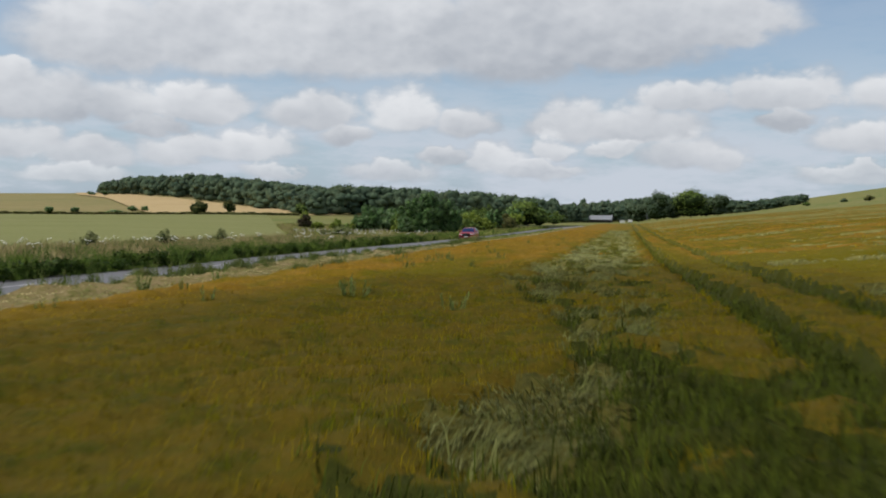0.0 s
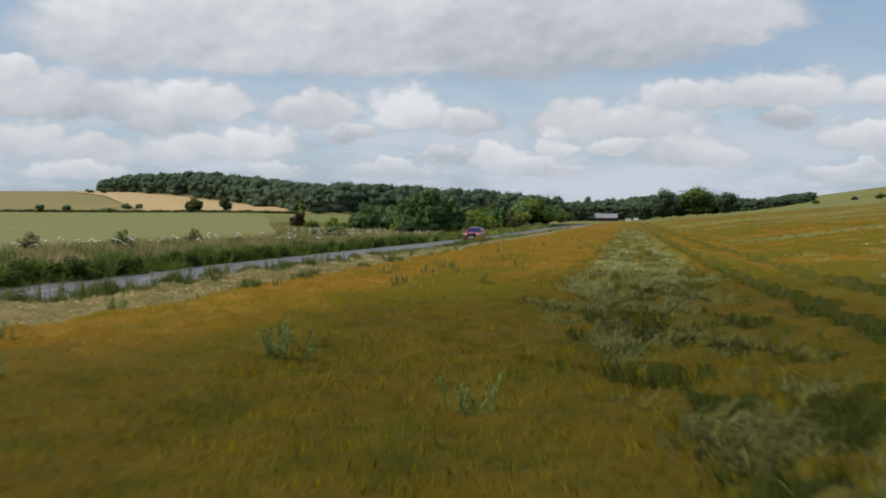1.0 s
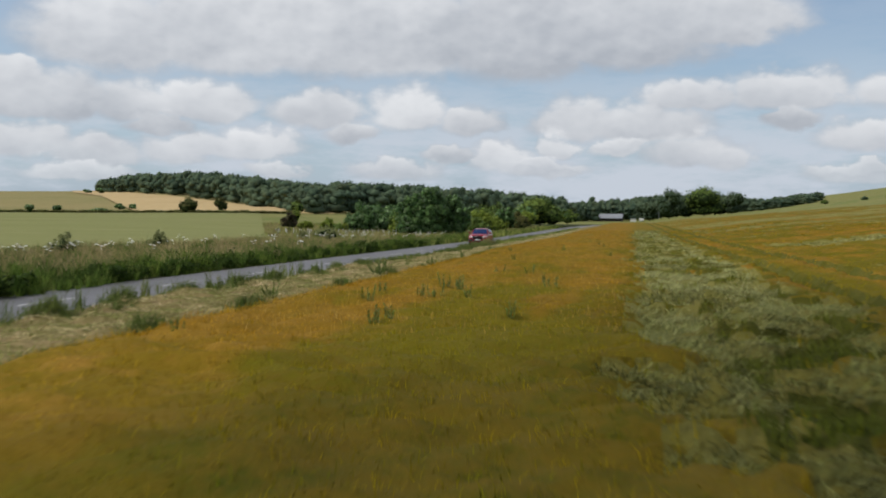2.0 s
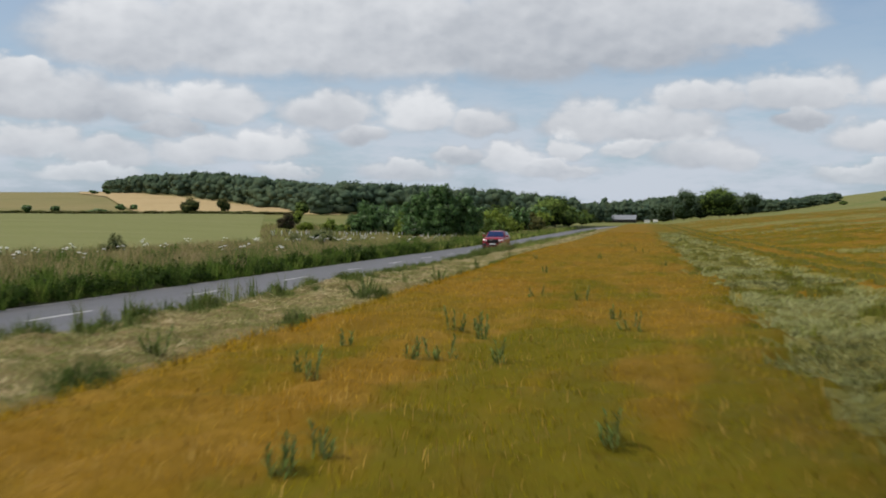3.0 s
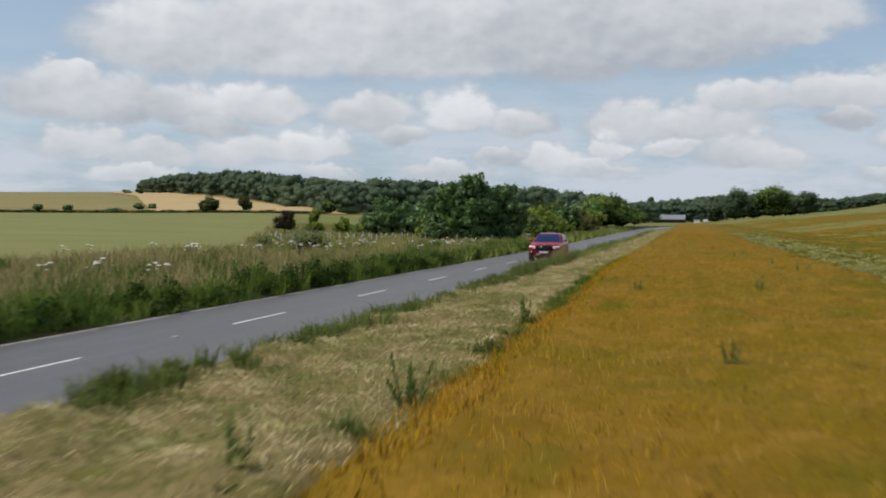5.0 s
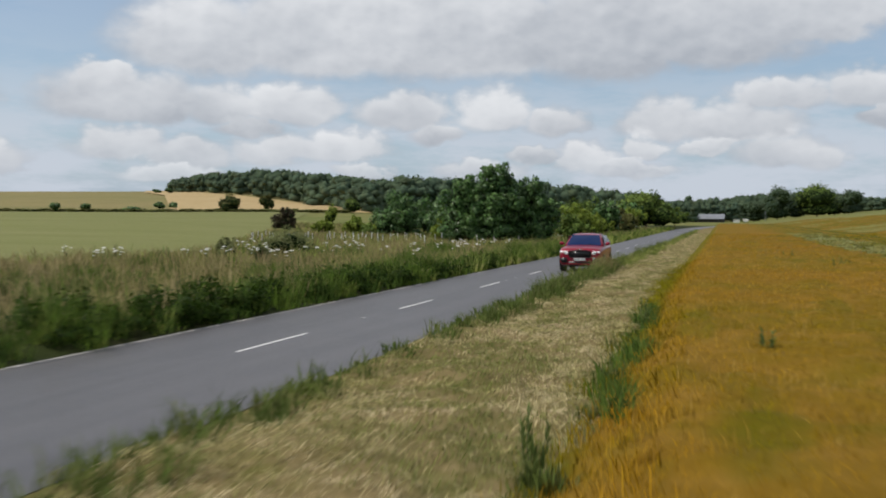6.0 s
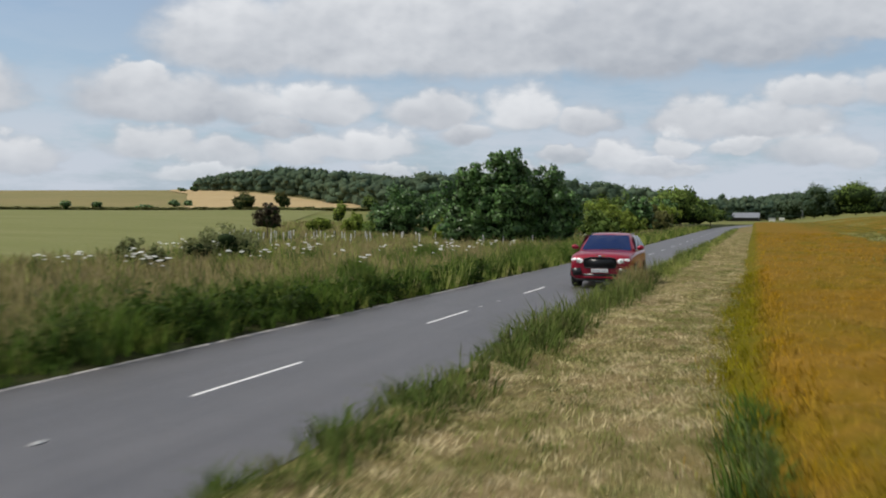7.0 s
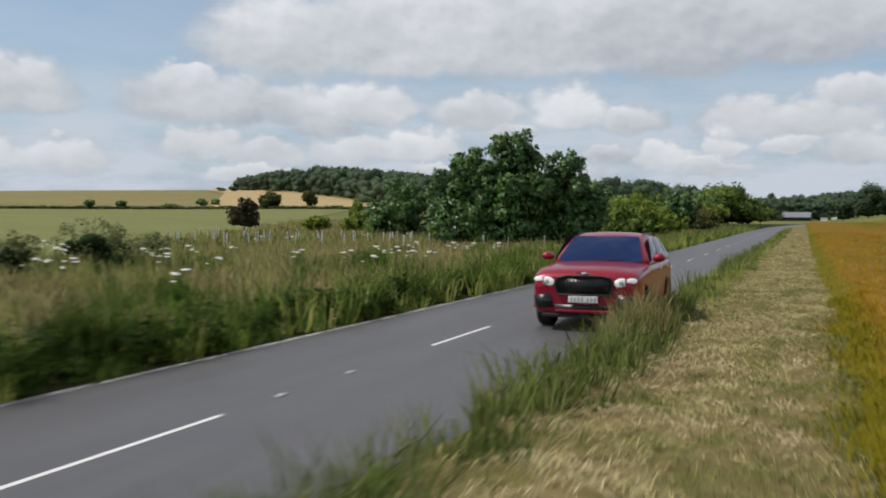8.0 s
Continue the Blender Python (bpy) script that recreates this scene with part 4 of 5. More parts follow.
def leaf_cloud(lobes, count, size, seed, shell=0.55, rough=0.55, lumpy=1.0):
    """Leaf sprays over rounded lobes: (x, y, z, rx, ry, rz) each."""
    g = rng(seed)
    lobes = np.array(lobes, float)
    share = (lobes[:, 3] * lobes[:, 4] + lobes[:, 3] * lobes[:, 5]) ** 1.0
    pick = g.choice(len(lobes), count, p=share / share.sum())
    way = g.normal(size=(count, 3))
    way /= np.linalg.norm(way, axis=1, keepdims=True)
    way[:, 2] = np.where(way[:, 2] < -0.45, -way[:, 2], way[:, 2])
    lump = 1 + lumpy * (0.28 * np.sin(way[:, 0] * 5 + pick) * np.sin(way[:, 1] * 6 + pick * 2) + 0.18 * np.sin(way[:, 2] * 9 + pick * 3))
    r = (shell + (1 - shell) * g.random(count) ** 0.5) * lump
    p = lobes[pick, :3] + way * lobes[pick, 3:] * r[:, None]
    n = way + g.normal(0, rough, (count, 3))
    n /= np.linalg.norm(n, axis=1, keepdims=True)
    u = np.cross(n, g.normal(size=(count, 3)))
    u /= np.linalg.norm(u, axis=1, keepdims=True)
    v = np.cross(n, u)
    s = (size * g.uniform(0.55, 1.35, count))[:, None]
    q = np.stack([p - u * s * 0.5, p - v * s * 0.32 + n * s * 0.12, p + u * s * 0.6, p + v * s * 0.32 + n * s * 0.12], 1).reshape(-1, 3)
    k = np.arange(count)[:, None] * 4
    # leaf masses shade as rounded clumps
    soft = way * 1.0 + n * 0.40 + np.array([0, 0, 0.15])
    CLUMP_NORMALS[:] = [np.repeat(soft / np.linalg.norm(soft, axis=1, keepdims=True), 4, 0)]
    return q, np.concatenate([k + [0, 1, 3], k + [1, 2, 3]], 1).reshape(-1, 3)


def limb(bm, a, b, ra, rb, sides=7):
    a, b = Vector(a), Vector(b)
    q = (b - a).to_track_quat("Z", "Y")
    rings = []
    for p, r in ((a, ra), ((a + b) / 2 + Vector((0.03, -0.02, 0)) * (b - a).length, (ra + rb) / 2), (b, rb)):
        rings.append([bm.verts.new(p + q @ Vector((math.cos(k * 2 * math.pi / sides) * r, math.sin(k * 2 * math.pi / sides) * r, 0))) for k in range(sides)])
    for r0, r1 in zip(rings, rings[1:]):
        for k in range(sides):
            bm.faces.new((r0[k], r0[(k + 1) % sides], r1[(k + 1) % sides], r1[k]))


def core(lobes, scale, fine=2):
    """Shaded inside of a crown."""
    vs, fs, at = [], [], 0
    bm = bmesh.new()
    bmesh.ops.create_icosphere(bm, subdivisions=fine, radius=1.0)
    bm.verts.ensure_lookup_table()
    unit = np.array([v.co[:] for v in bm.verts])
    tri = np.array([[v.index for v in f.verts] for f in bm.faces])
    bm.free()
    for k, (x, y, z, rx, ry, rz) in enumerate(lobes):
        lump = 1 + 0.2 * np.sin(unit[:, :1] * 5 + k) * np.sin(unit[:, 1:2] * 6 + 2 * k)
        vs.append(np.array([x, y, z]) + unit * lump * np.array([rx, ry, rz]) * scale)
        fs.append(tri + at)
        at += len(unit)
    return np.concatenate(vs), np.concatenate(fs)


def make_tree(name, x, y, lobes, leaves, size, mat, label, trunk=0.16, seed=1, category="tree", group="", inner=0.72, sprays=0):
    """Tapered trunk, limbs to each lobe, crown of leaf sprays. Lobes are given about the foot of the trunk."""
    z = float(height(x, y))
    thing = new(name)
    thing.location = (x, y, z)
    tagged(thing, label, category, group)
    bm = bmesh.new()
    top = max(l[2] for l in lobes)
    fork = (0.05, 0.03, top * 0.42)
    limb(bm, (0, 0, -0.15), fork, trunk, trunk * 0.7, 9)
    for l in lobes:
        limb(bm, fork, (l[0] * 0.9, l[1] * 0.9, max(l[2], 0.3)), trunk * 0.5, trunk * 0.1)
    part("trunk", bm, M_BARK, thing, "brown bark")
    q, f = leaf_cloud(lobes, leaves if not sprays else leaves // 4, size, seed)
    soft = CLUMP_NORMALS[0]
    if sprays:
        # boughs: small leaf masses that stand out of each lobe, pointing up and out
        gg, boughs = rng(seed + 5), []
        for x_, y_, z_, rx, ry, rz in lobes:
            for _ in range(sprays):
                d_ = Vector(gg.normal(size=3)).normalized()
                d_.z = abs(d_.z) if d_.z < -0.4 else d_.z
                r_ = gg.uniform(0.26, 0.48)
                e_ = gg.uniform(0.75, 1.08) + 0.25 * gg.random() * (d_.z > 0.2)
                boughs.append((x_ + d_.x * rx * e_, y_ + d_.y * ry * e_, max(z_ + d_.z * rz * e_, 0.25), rx * r_ * 0.85, ry * r_ * 0.85, rz * r_ * 1.15))
        q2, f2 = leaf_cloud(boughs, leaves * 3 // 4, size * 0.9, seed + 3, 0.6, 0.5, 0.6)
        q, f, soft = np.concatenate([q, q2]), np.concatenate([f, f2 + len(q)]), np.concatenate([soft, CLUMP_NORMALS[0]])
    crown = new("crown", raw_mesh("crown", q, f, [mat], normals=soft))
    crown.parent = thing
    # a dark solid stands in for the shade among the leaves
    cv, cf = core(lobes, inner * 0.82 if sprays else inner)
    shade = new("crown_core", raw_mesh("crown_core", cv, cf, [M_CORE], None, True))
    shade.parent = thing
    return thing


def bush_lobes(width, tall, count, seed):
    g = rng(seed)
    out = [(0, 0, tall * 0.5, width * 0.32, width * 0.32, tall * 0.48)]
    for k in range(count):
        a = k * 2 * math.pi / count + g.uniform(-0.4, 0.4)
        h = g.uniform(0.28, 0.72) * tall
        r = g.uniform(0.2, 0.3) * width
        d = width * 0.5 - r * 0.8
        out.append((math.cos(a) * d, math.sin(a) * d, h, r, r, min(h, tall * 0.3)))
    return out


# nettles and docks crowding the edge of the asphalt
g = rng(860)
nettle_v, nettle_f, nettle_n, at = [], [], [], 0
for k in range(560):
    y0 = g.uniform(-100, 48)
    x0 = -2.55 - 1.3 * g.random() ** 1.6 + 0.75 * float(step(-y0, 40, 52))
    r, h = g.uniform(0.24, 0.55), g.uniform(0.30, 0.85) * (0.8 if x0 > -2.9 else 1.0)
    if field_noise(x0, y0, 0.25, 87) < 0.36 or g.random() < 0.45 * float(step(y0, 8, 40)):
        continue
    if y0 > 10:
        # a lower, narrower band further on, dark for the verge's shaded foot
        x0, h = max(x0, -3.0), h * 0.75
    q, f = leaf_cloud([(x0 - r * 0.5, y0, h * 0.5, r, r * 1.2, h * 0.55)], 150 if y0 > -46 else 90, 0.11 if y0 > -46 else 0.19, 8700 + k, 0.4, 0.7)
    q[:, 2] = np.maximum(q[:, 2], -0.04)
    nettle_v.append(q)
    nettle_f.append(f + at)
    nettle_n.append(CLUMP_NORMALS[0])
    at += len(q)
nettles = new("nettle_leaves", raw_mesh("nettle_leaves", np.concatenate(nettle_v), np.concatenate(nettle_f), [M_NETTLE], normals=np.concatenate(nettle_n)))
nettles.parent = wild
tagged(nettles, "dark green nettles and docks", kind="stuff")
# shrubs at the back of the wild verge
for k, (x, y, wd, tl) in enumerate(((-18.0, 25.0, 1.3, 1.3), (-15.0, 25.4, 1.4, 1.4), (-17.4, 32.0, 3.0, 1.7), (-19.0, 34.0, 2.2, 1.5), (-20.0, 38.5, 1.8, 1.3), (-13.5, 20.0, 0.9, 1.1), (-19.5, -6.0, 1.6, 1.4), (-18.0, -22.0, 1.8, 1.5), (-20.5, -30.0, 1.4, 1.3))):
    make_tree("verge_shrub", x, y, bush_lobes(wd, tl, 5, 880 + k), 1400, 0.11, M_SHRUB, "grey-green leafy shrub in the wild verge", 0.03, 890 + k, "shrub", "verge shrubs", 0.6, 6)
# the tall maples by the road
make_tree("maple_tree", -11.6, 63.2, [(0, 0, 5.7, 1.35, 1.3, 1.25), (0.85, 0.3, 4.7, 1.35, 1.3, 1.1), (-0.6, -0.3, 4.3, 1.2, 1.3, 1.0), (0.4, -0.5, 2.8, 1.9, 1.6, 1.5), (1.5, 0.2, 3.3, 1.3, 1.3, 1.1),
                                        (-1.2, 0.2, 2.5, 1.4, 1.3, 1.2), (0, 0, 1.3, 2.4, 1.9, 1.2), (-0.5, 0, 6.5, 0.7, 0.7, 0.6), (1.3, 0.1, 5.9, 0.45, 0.45, 0.45)], 20000, 0.23, M_LEAF_DARK, "tall dark green maple tree beside the road", 0.17, 81, sprays=11)
make_tree("maple_tree", -14.5, 62.6, [(0, 0, 4.7, 1.25, 1.2, 1.15), (-0.8, 0, 3.6, 1.25, 1.2, 1.0), (0.9, 0, 3.5, 1.2, 1.1, 1.0), (0, -0.3, 2.2, 1.8, 1.6, 1.3), (0.2, 0, 1.1, 2.0, 1.7, 1.0), (-1.0, 0.2, 2.0, 1.1, 1.1, 1.0)],
          13500, 0.23, M_LEAF_DARK, "rounded dark green maple tree beside a taller one", 0.14, 82, sprays=11)
make_tree("maple_tree", -8.8, 65.2, [(0, 0, 4.6, 1.4, 1.3, 1.15), (1.2, 0.2, 3.4, 1.3, 1.2, 1.1), (-1.0, 0, 3.6, 1.4, 1.2, 1.2), (0.3, 0, 2.0, 2.3, 1.8, 1.5), (1.5, 0.2, 1.7, 1.1, 1.0, 1.3), (-0.4, 0, 1.2, 2.0, 1.6, 1.1)],
          15000, 0.23, M_LEAF_DARK, "broad dark green maple tree at the road verge", 0.14, 83, sprays=11)
make_tree("hawthorn_tree", -27.4, 83.5, bush_lobes(5.3, 4.6, 6, 84) + [(0, 0, 1.1, 2.4, 2.2, 1.1)], 12000, 0.23, M_LEAF_DARK, "rounded dark green hawthorn beyond the saplings", 0.14, 84, sprays=11)
make_tree("beech_tree", -36.9, 74.0, [(0, 0, 1.75, 1.15, 1.0, 0.95), (0.2, 0, 2.9, 0.55, 0.5, 0.5), (0.8, 0, 2.6, 0.5, 0.5, 0.4), (0.6, 0, 1.45, 0.8, 0.7, 0.55), (-0.7, 0, 1.55, 0.75, 0.7, 0.55), (0.1, 0, 2.45, 0.5, 0.5, 0.5), (-0.95, 0.1, 2.2, 0.35, 0.35, 0.3), (1.05, 0, 2.0, 0.4, 0.3, 0.3)],
          2600, 0.2, M_LEAF_PURPLE, "small purple-leaved beech in rough grass", 0.07, 85, sprays=11)
# scrub behind and between the maples
SCRUB = [(-41.5, 96, 2.6, 1.7, 0), (-37.6, 97, 3.2, 2.1, 0), (-34.6, 95, 2.4, 1.6, 1), (-32, 94, 3.2, 2.6, 0), (-23.5, 88, 5.0, 4.0, 2), (-20, 84, 5.0, 4.2, 1), (-18.0, 72, 3.4, 2.6, 0), (-6.6, 76, 3.2, 2.6, 1), (-9, 92, 5.5, 3.8, 0),
         (-15, 96, 6.5, 4.6, 1), (-28, 100, 6.5, 4.6, 2), (-7.5, 104, 4.0, 2.6, 0), (-12, 112, 6.5, 3.8, 0), (-8.0, 122, 4.0, 4.4, 2), (-15, 130, 8.0, 4.6, 1), (-7.6, 138, 5.0, 2.8, 3), (-9, 150, 6.0, 3.6, 3),
         (-16, 158, 8.0, 5.6, 1), (-9, 168, 6.0, 4.2, 0), (-11, 182, 7.0, 4.8, 2), (-22, 120, 8, 5.0, 0), (-30, 135, 9, 5.5, 1), (-24, 160, 9, 6.0, 2), (-7.5, 226, 7, 4.8, 1), (-8, 245, 8, 5.6, 2), (-5, 268, 9, 5.4, 1)]
for k, (x, y, wd, tl, kind_) in enumerate(SCRUB):
    make_tree("scrub_bush", x, y, bush_lobes(wd, tl, 5, 300 + k), int(3800 if y < 110 else 2200), 0.30 if y < 110 else 0.45,
              (M_LEAF_BRIGHT, M_LEAF_MID, M_LEAF_DARK, M_LEAF_RUST)[kind_], ("bright green", "mid green", "dark green", "olive-brown")[kind_] + " scrub bush in the roadside hedge",
              0.1, 320 + k, "bush", "roadside scrub", 0.7, 9)
make_tree("field_maple", -8.4, 203, bush_lobes(12.5, 8.0, 8, 86) + [(0.5, 0, 6.2, 3.2, 3.0, 2.0)], 6500, 0.6, M_LEAF_MID, "broad rounded green hedge tree near the bend", 0.25, 86)
# bushes along the field hedge
for k, (x, y, wd, tl, m_, note) in enumerate(((-144, 268, 7.0, 5.6, M_LEAF_RUST, "olive-brown round hedge bush at the stubble"), (-133, 272, 4.6, 5.2, M_LEAF_RUST, "narrow olive-brown hedge bush at the stubble"),
                                             (-206, 264, 3.4, 3.0, M_LEAF_DARK, "small dark round hedge bush"), (-197, 268, 3.6, 2.7, M_LEAF_DARK, "low dark hedge bush"),
                                             (-182, 272, 7.0, 1.6, M_LEAF_DARK, "low dark hedge bush"), (-190, 302, 4.0, 2.6, M_LEAF_DARK, "low dark hedge bush"),
                                             (-183, 300, 3.0, 2.4, M_LEAF_DARK, "small dark round hedge bush"), (-440, 730, 7.0, 5.0, M_LEAF_DARK, "small dark round hedge bush"),
                                             (-470, 760, 8.0, 3.5, M_LEAF_DARK, "low dark hedge bush"), (-100, 262, 5, 4.5, M_LEAF_MID, "young green hedge bush"), (-62, 150, 2.2, 3.4, M_LEAF_BRIGHT, "slim bright green young tree"))):
    make_tree("hedge_bush", x, y, bush_lobes(wd, tl, 5, 400 + k), 900, 0.05 * wd + 0.3, m_, note, 0.1, 420 + k, "bush", "field hedge bushes", 0.85)
# rough hill on the right: scattered bushes
for k in range(16):
    g = rng(500 + k)
    x = 150 + k * 13 + g.uniform(-5, 5)
    y = 640 + g.uniform(-120, 60) - k * 6
    wd = g.uniform(2.5, 7)
    make_tree("hill_bush", x, y, bush_lobes(wd, wd * 0.55, 4, 520 + k), 350, 1.0, (M_LEAF_MID, M_LEAF_WOOD, M_LEAF_RUST)[k % 3], "low green thorn bush on the rough hill", 0.12, 540 + k, "bush", "hill thorn bushes", 0.85)
# tall trees by the barn
for k, (x, y, wd, tl) in enumerate(((44, 700, 19, 22), (70, 705, 29, 22), (91, 712, 18, 16), (57, 716, 18, 16), (83, 722, 18, 15), (30, 730, 20, 15))):
    lobes = bush_lobes(wd, tl, 7, 600 + k) + [(0, 0, tl * 0.75, wd * 0.3, wd * 0.3, tl * 0.24), (0, 0, tl * 0.2, wd * 0.46, wd * 0.4, tl * 0.22)]
    make_tree("farm_tree", x, y, lobes, 2600, 1.3, M_LEAF_WOOD if k != 1 else M_LEAF_MID, "tall dark broadleaf tree behind the field", 0.5, 610 + k, "tree", "trees by the barn")


# ---- woods on the hill and behind the barn ----
def wood(name, places, size, mat, label, seed, leaves=110):
    """Many crowns with a shaded heart each."""
    vs, fs, ns, at, cv_, cf_, cat = [], [], [], 0, [], [], 0
    for k, (x, y, wd, tl) in enumerate(places):
        h, gg = float(height(x, y)), rng(seed * 3 + k)
        lobes = []
        for _ in range(8):
            a_, e_, r_ = gg.uniform(0, 6.28), gg.uniform(-0.3, 1.2), gg.uniform(0.18, 0.28)
            lobes.append((x + math.cos(a_) * wd * 0.40 * math.cos(e_), y + math.sin(a_) * wd * 0.40 * math.cos(e_), h + tl * (0.48 + 0.34 * math.sin(e_)), wd * r_, wd * r_, tl * 0.17))
        lobes.append((x, y, h + tl * 0.5, wd * 0.38, wd * 0.38, tl * 0.32))
        lobes.append((x, y, h + tl * 0.2, wd * 0.5, wd * 0.5, tl * 0.24))
        q, f = leaf_cloud(lobes, leaves, size, seed + k, 0.85, 0.55, 0.4)
        ns.append(CLUMP_NORMALS[0])
        vs.append(q)
        fs.append(f + at)
        at += len(q)
        cv, cf = core(lobes, 0.80, 1)
        cv_.append(cv)
        cf_.append(cf + cat)
        cat += len(cv)
    thing = tagged(new(name, None), label, "woodland", kind="stuff")
    a = new("crowns", raw_mesh("crowns", np.concatenate(vs), np.concatenate(fs), [mat], normals=np.concatenate(ns)))
    a.parent = thing
    b = new("crown_core", raw_mesh("crown_core", np.concatenate(cv_), np.concatenate(cf_), [mat], None, True))
    b.parent = thing
    return thing


def wood_edge(angle):
    """How far the front of the woods lies, by the angle left of the road's line, from the field's near end."""
    return float(np.interp(angle, (-12, -4, 0, 3, 6, 10, 17.6, 20, 24, 29.5), (900, 900, 885, 780, 560, 430, 392, 480, 700, 1130)))


g = rng(900)
trees_ = []
angle = 28.9
while angle > -9.4:
    near = wood_edge(angle)
    deep = 330 if angle > 4 else 160
    d = near
    while d < near + deep:
        a_ = radians(angle + g.uniform(-0.35, 0.35))
        dd = d + g.uniform(-6, 6)
        tl = g.uniform(11.8, 15.6) * (0.8 if d < near + 10 else 1.0) * float(np.interp(angle, (-9.4, -6, -4, 6, 12, 18, 24, 27, 29), (0.55, 0.75, 1.1, 1.15, 0.95, 0.82, 1.2, 1.25, 0.9)))
        trees_.append((21.7 - math.sin(a_) * dd, -103.9 + math.cos(a_) * dd, g.uniform(8.5, 13.5), tl))
        d += 11 + (d - near) * 0.09
    angle -= math.degrees(7.4 / near)
wood("woodland", trees_, 0.9, M_LEAF_WOOD, "dense dark green broadleaf wood on the hillside", 1000, 170)
# hedge line between the fields
hedge_places = [(x, HEDGE_Y + 4 + 2 * math.sin(x), 6.0, 1.0 + 0.2 * math.sin(x * 0.7)) for x in np.arange(-440, -104, 2.2)]
hedge = wood("field_hedge", hedge_places, 0.5, M_HEDGE, "low dark hedge between green and brown fields", 3000, 40)
tagged(hedge, category="hedge")


# ---- tree guards ----
def guard_mesh():
    bm = bmesh.new()
    rings = []
    for z, r in ((0, 0.042), (0.6, 0.045), (1.05, 0.047), (1.05, 0.04), (0.9, 0.038)):
        rings.append([bm.verts.new((math.cos(k * math.pi / 4) * r, math.sin(k * math.pi / 4) * r, z)) for k in range(8)])
    for r0, r1 in zip(rings, rings[1:]):
        for k in range(8):
            bm.faces.new((r0[k], r0[(k + 1) % 8], r1[(k + 1) % 8], r1[k]))
    return bm


first = new("tree_guard")
tagged(first, "pale plastic tree guard round a sapling", "tree guard", "planted saplings")
part("tube", guard_mesh(), M_GUARD, first)
bm = bmesh.new()
bmesh.ops.create_cube(bm, size=1, matrix=Matrix.LocRotScale((0.075, 0, 0.5), None, (0.025, 0.025, 1.0)))
part("stake", bm, M_BARK, first, "thin brown wooden stake")
g = rng(77)
spots = []
for row in range(5):
    for col in range(26):
        x, y = -39 + col * 1.25 + g.uniform(-0.35, 0.35), 57 + row * 3.6 + col * 0.05 + g.uniform(-0.6, 0.6)
        if g.random() < 0.55 and x < -8.5 and x > field_edge(y) + 1:
            spots.append((x, y))
for k, (x, y) in enumerate(spots):
    m = pose(x, y, float(height(x, y)) + 0.05, g.uniform(-5, 5), g.uniform(-5, 5), g.uniform(0, 360))
    if k == 0:
        first.matrix_basis = m
    else:
        copy_thing(first, m)


# ---- flowering umbels in the wild verge ----
def umbel_plant(seed, tall):
    g = rng(seed)
    thing = new("hogweed")
    tagged(thing, "white flowering hogweed in the wild verge", "wildflower", "white umbels")
    bm = bmesh.new()
    limb(bm, (0, 0, 0), (0.02, 0.01, tall * 0.7), 0.012, 0.008, 5)
    heads = [(0.02, 0.01, tall, 0.10)] + [(g.uniform(-0.28, 0.28), g.uniform(-0.28, 0.28), tall * g.uniform(0.78, 0.98), g.uniform(0.05, 0.085)) for _ in range(3)]
    for x, y, z, r in heads:
        limb(bm, (0.02, 0.01, tall * 0.68), (x, y, z), 0.007, 0.004, 4)
    part("stem", bm, M_STEM, thing, "green stem")
    for x, y, z, r in heads:
        # a shallow dome of florets with a lobed rim
        bm = bmesh.new()
        crown_, under = bm.verts.new((x, y, z + 0.32 * r)), bm.verts.new((x, y, z - 0.22 * r))
        turn = [k * math.pi / 7 for k in range(14)]
        mid_ = [bm.verts.new((x + math.cos(q) * r * 0.6, y + math.sin(q) * r * 0.6, z + r * (0.26 + 0.05 * (k % 2)))) for k, q in enumerate(turn)]
        rim_ = [bm.verts.new((x + math.cos(q) * r * (1.12 - 0.25 * (k % 2)), y + math.sin(q) * r * (1.12 - 0.25 * (k % 2)), z + r * 0.05)) for k, q in enumerate(turn)]
        for k in range(14):
            j = (k + 1) % 14
            bm.faces.new((crown_, mid_[k], mid_[j]))
            bm.faces.new((mid_[k], rim_[k], rim_[j], mid_[j]))
            bm.faces.new((under, rim_[j], rim_[k]))
        part("umbel", bm, M_UMBEL, thing)
    return thing


plants = [umbel_plant(700 + k, 0.95 + 0.1 * k) for k in range(3)]
g = rng(78)
used = set()
for k in range(230):
    x = -4.6 - 17.5 * g.random() ** 0.9
    y = g.uniform(-70, 100)
    if field_noise(x, y, 0.12, 79) < 0.47:
        continue
    m = pose(x, y, float(height(x, y)) - 0.02, 0, 0, g.uniform(0, 360))
    kind_ = k % 3
    if kind_ not in used:
        plants[kind_].matrix_basis = m
        used.add(kind_)
    else:
        copy_thing(plants[kind_], m)


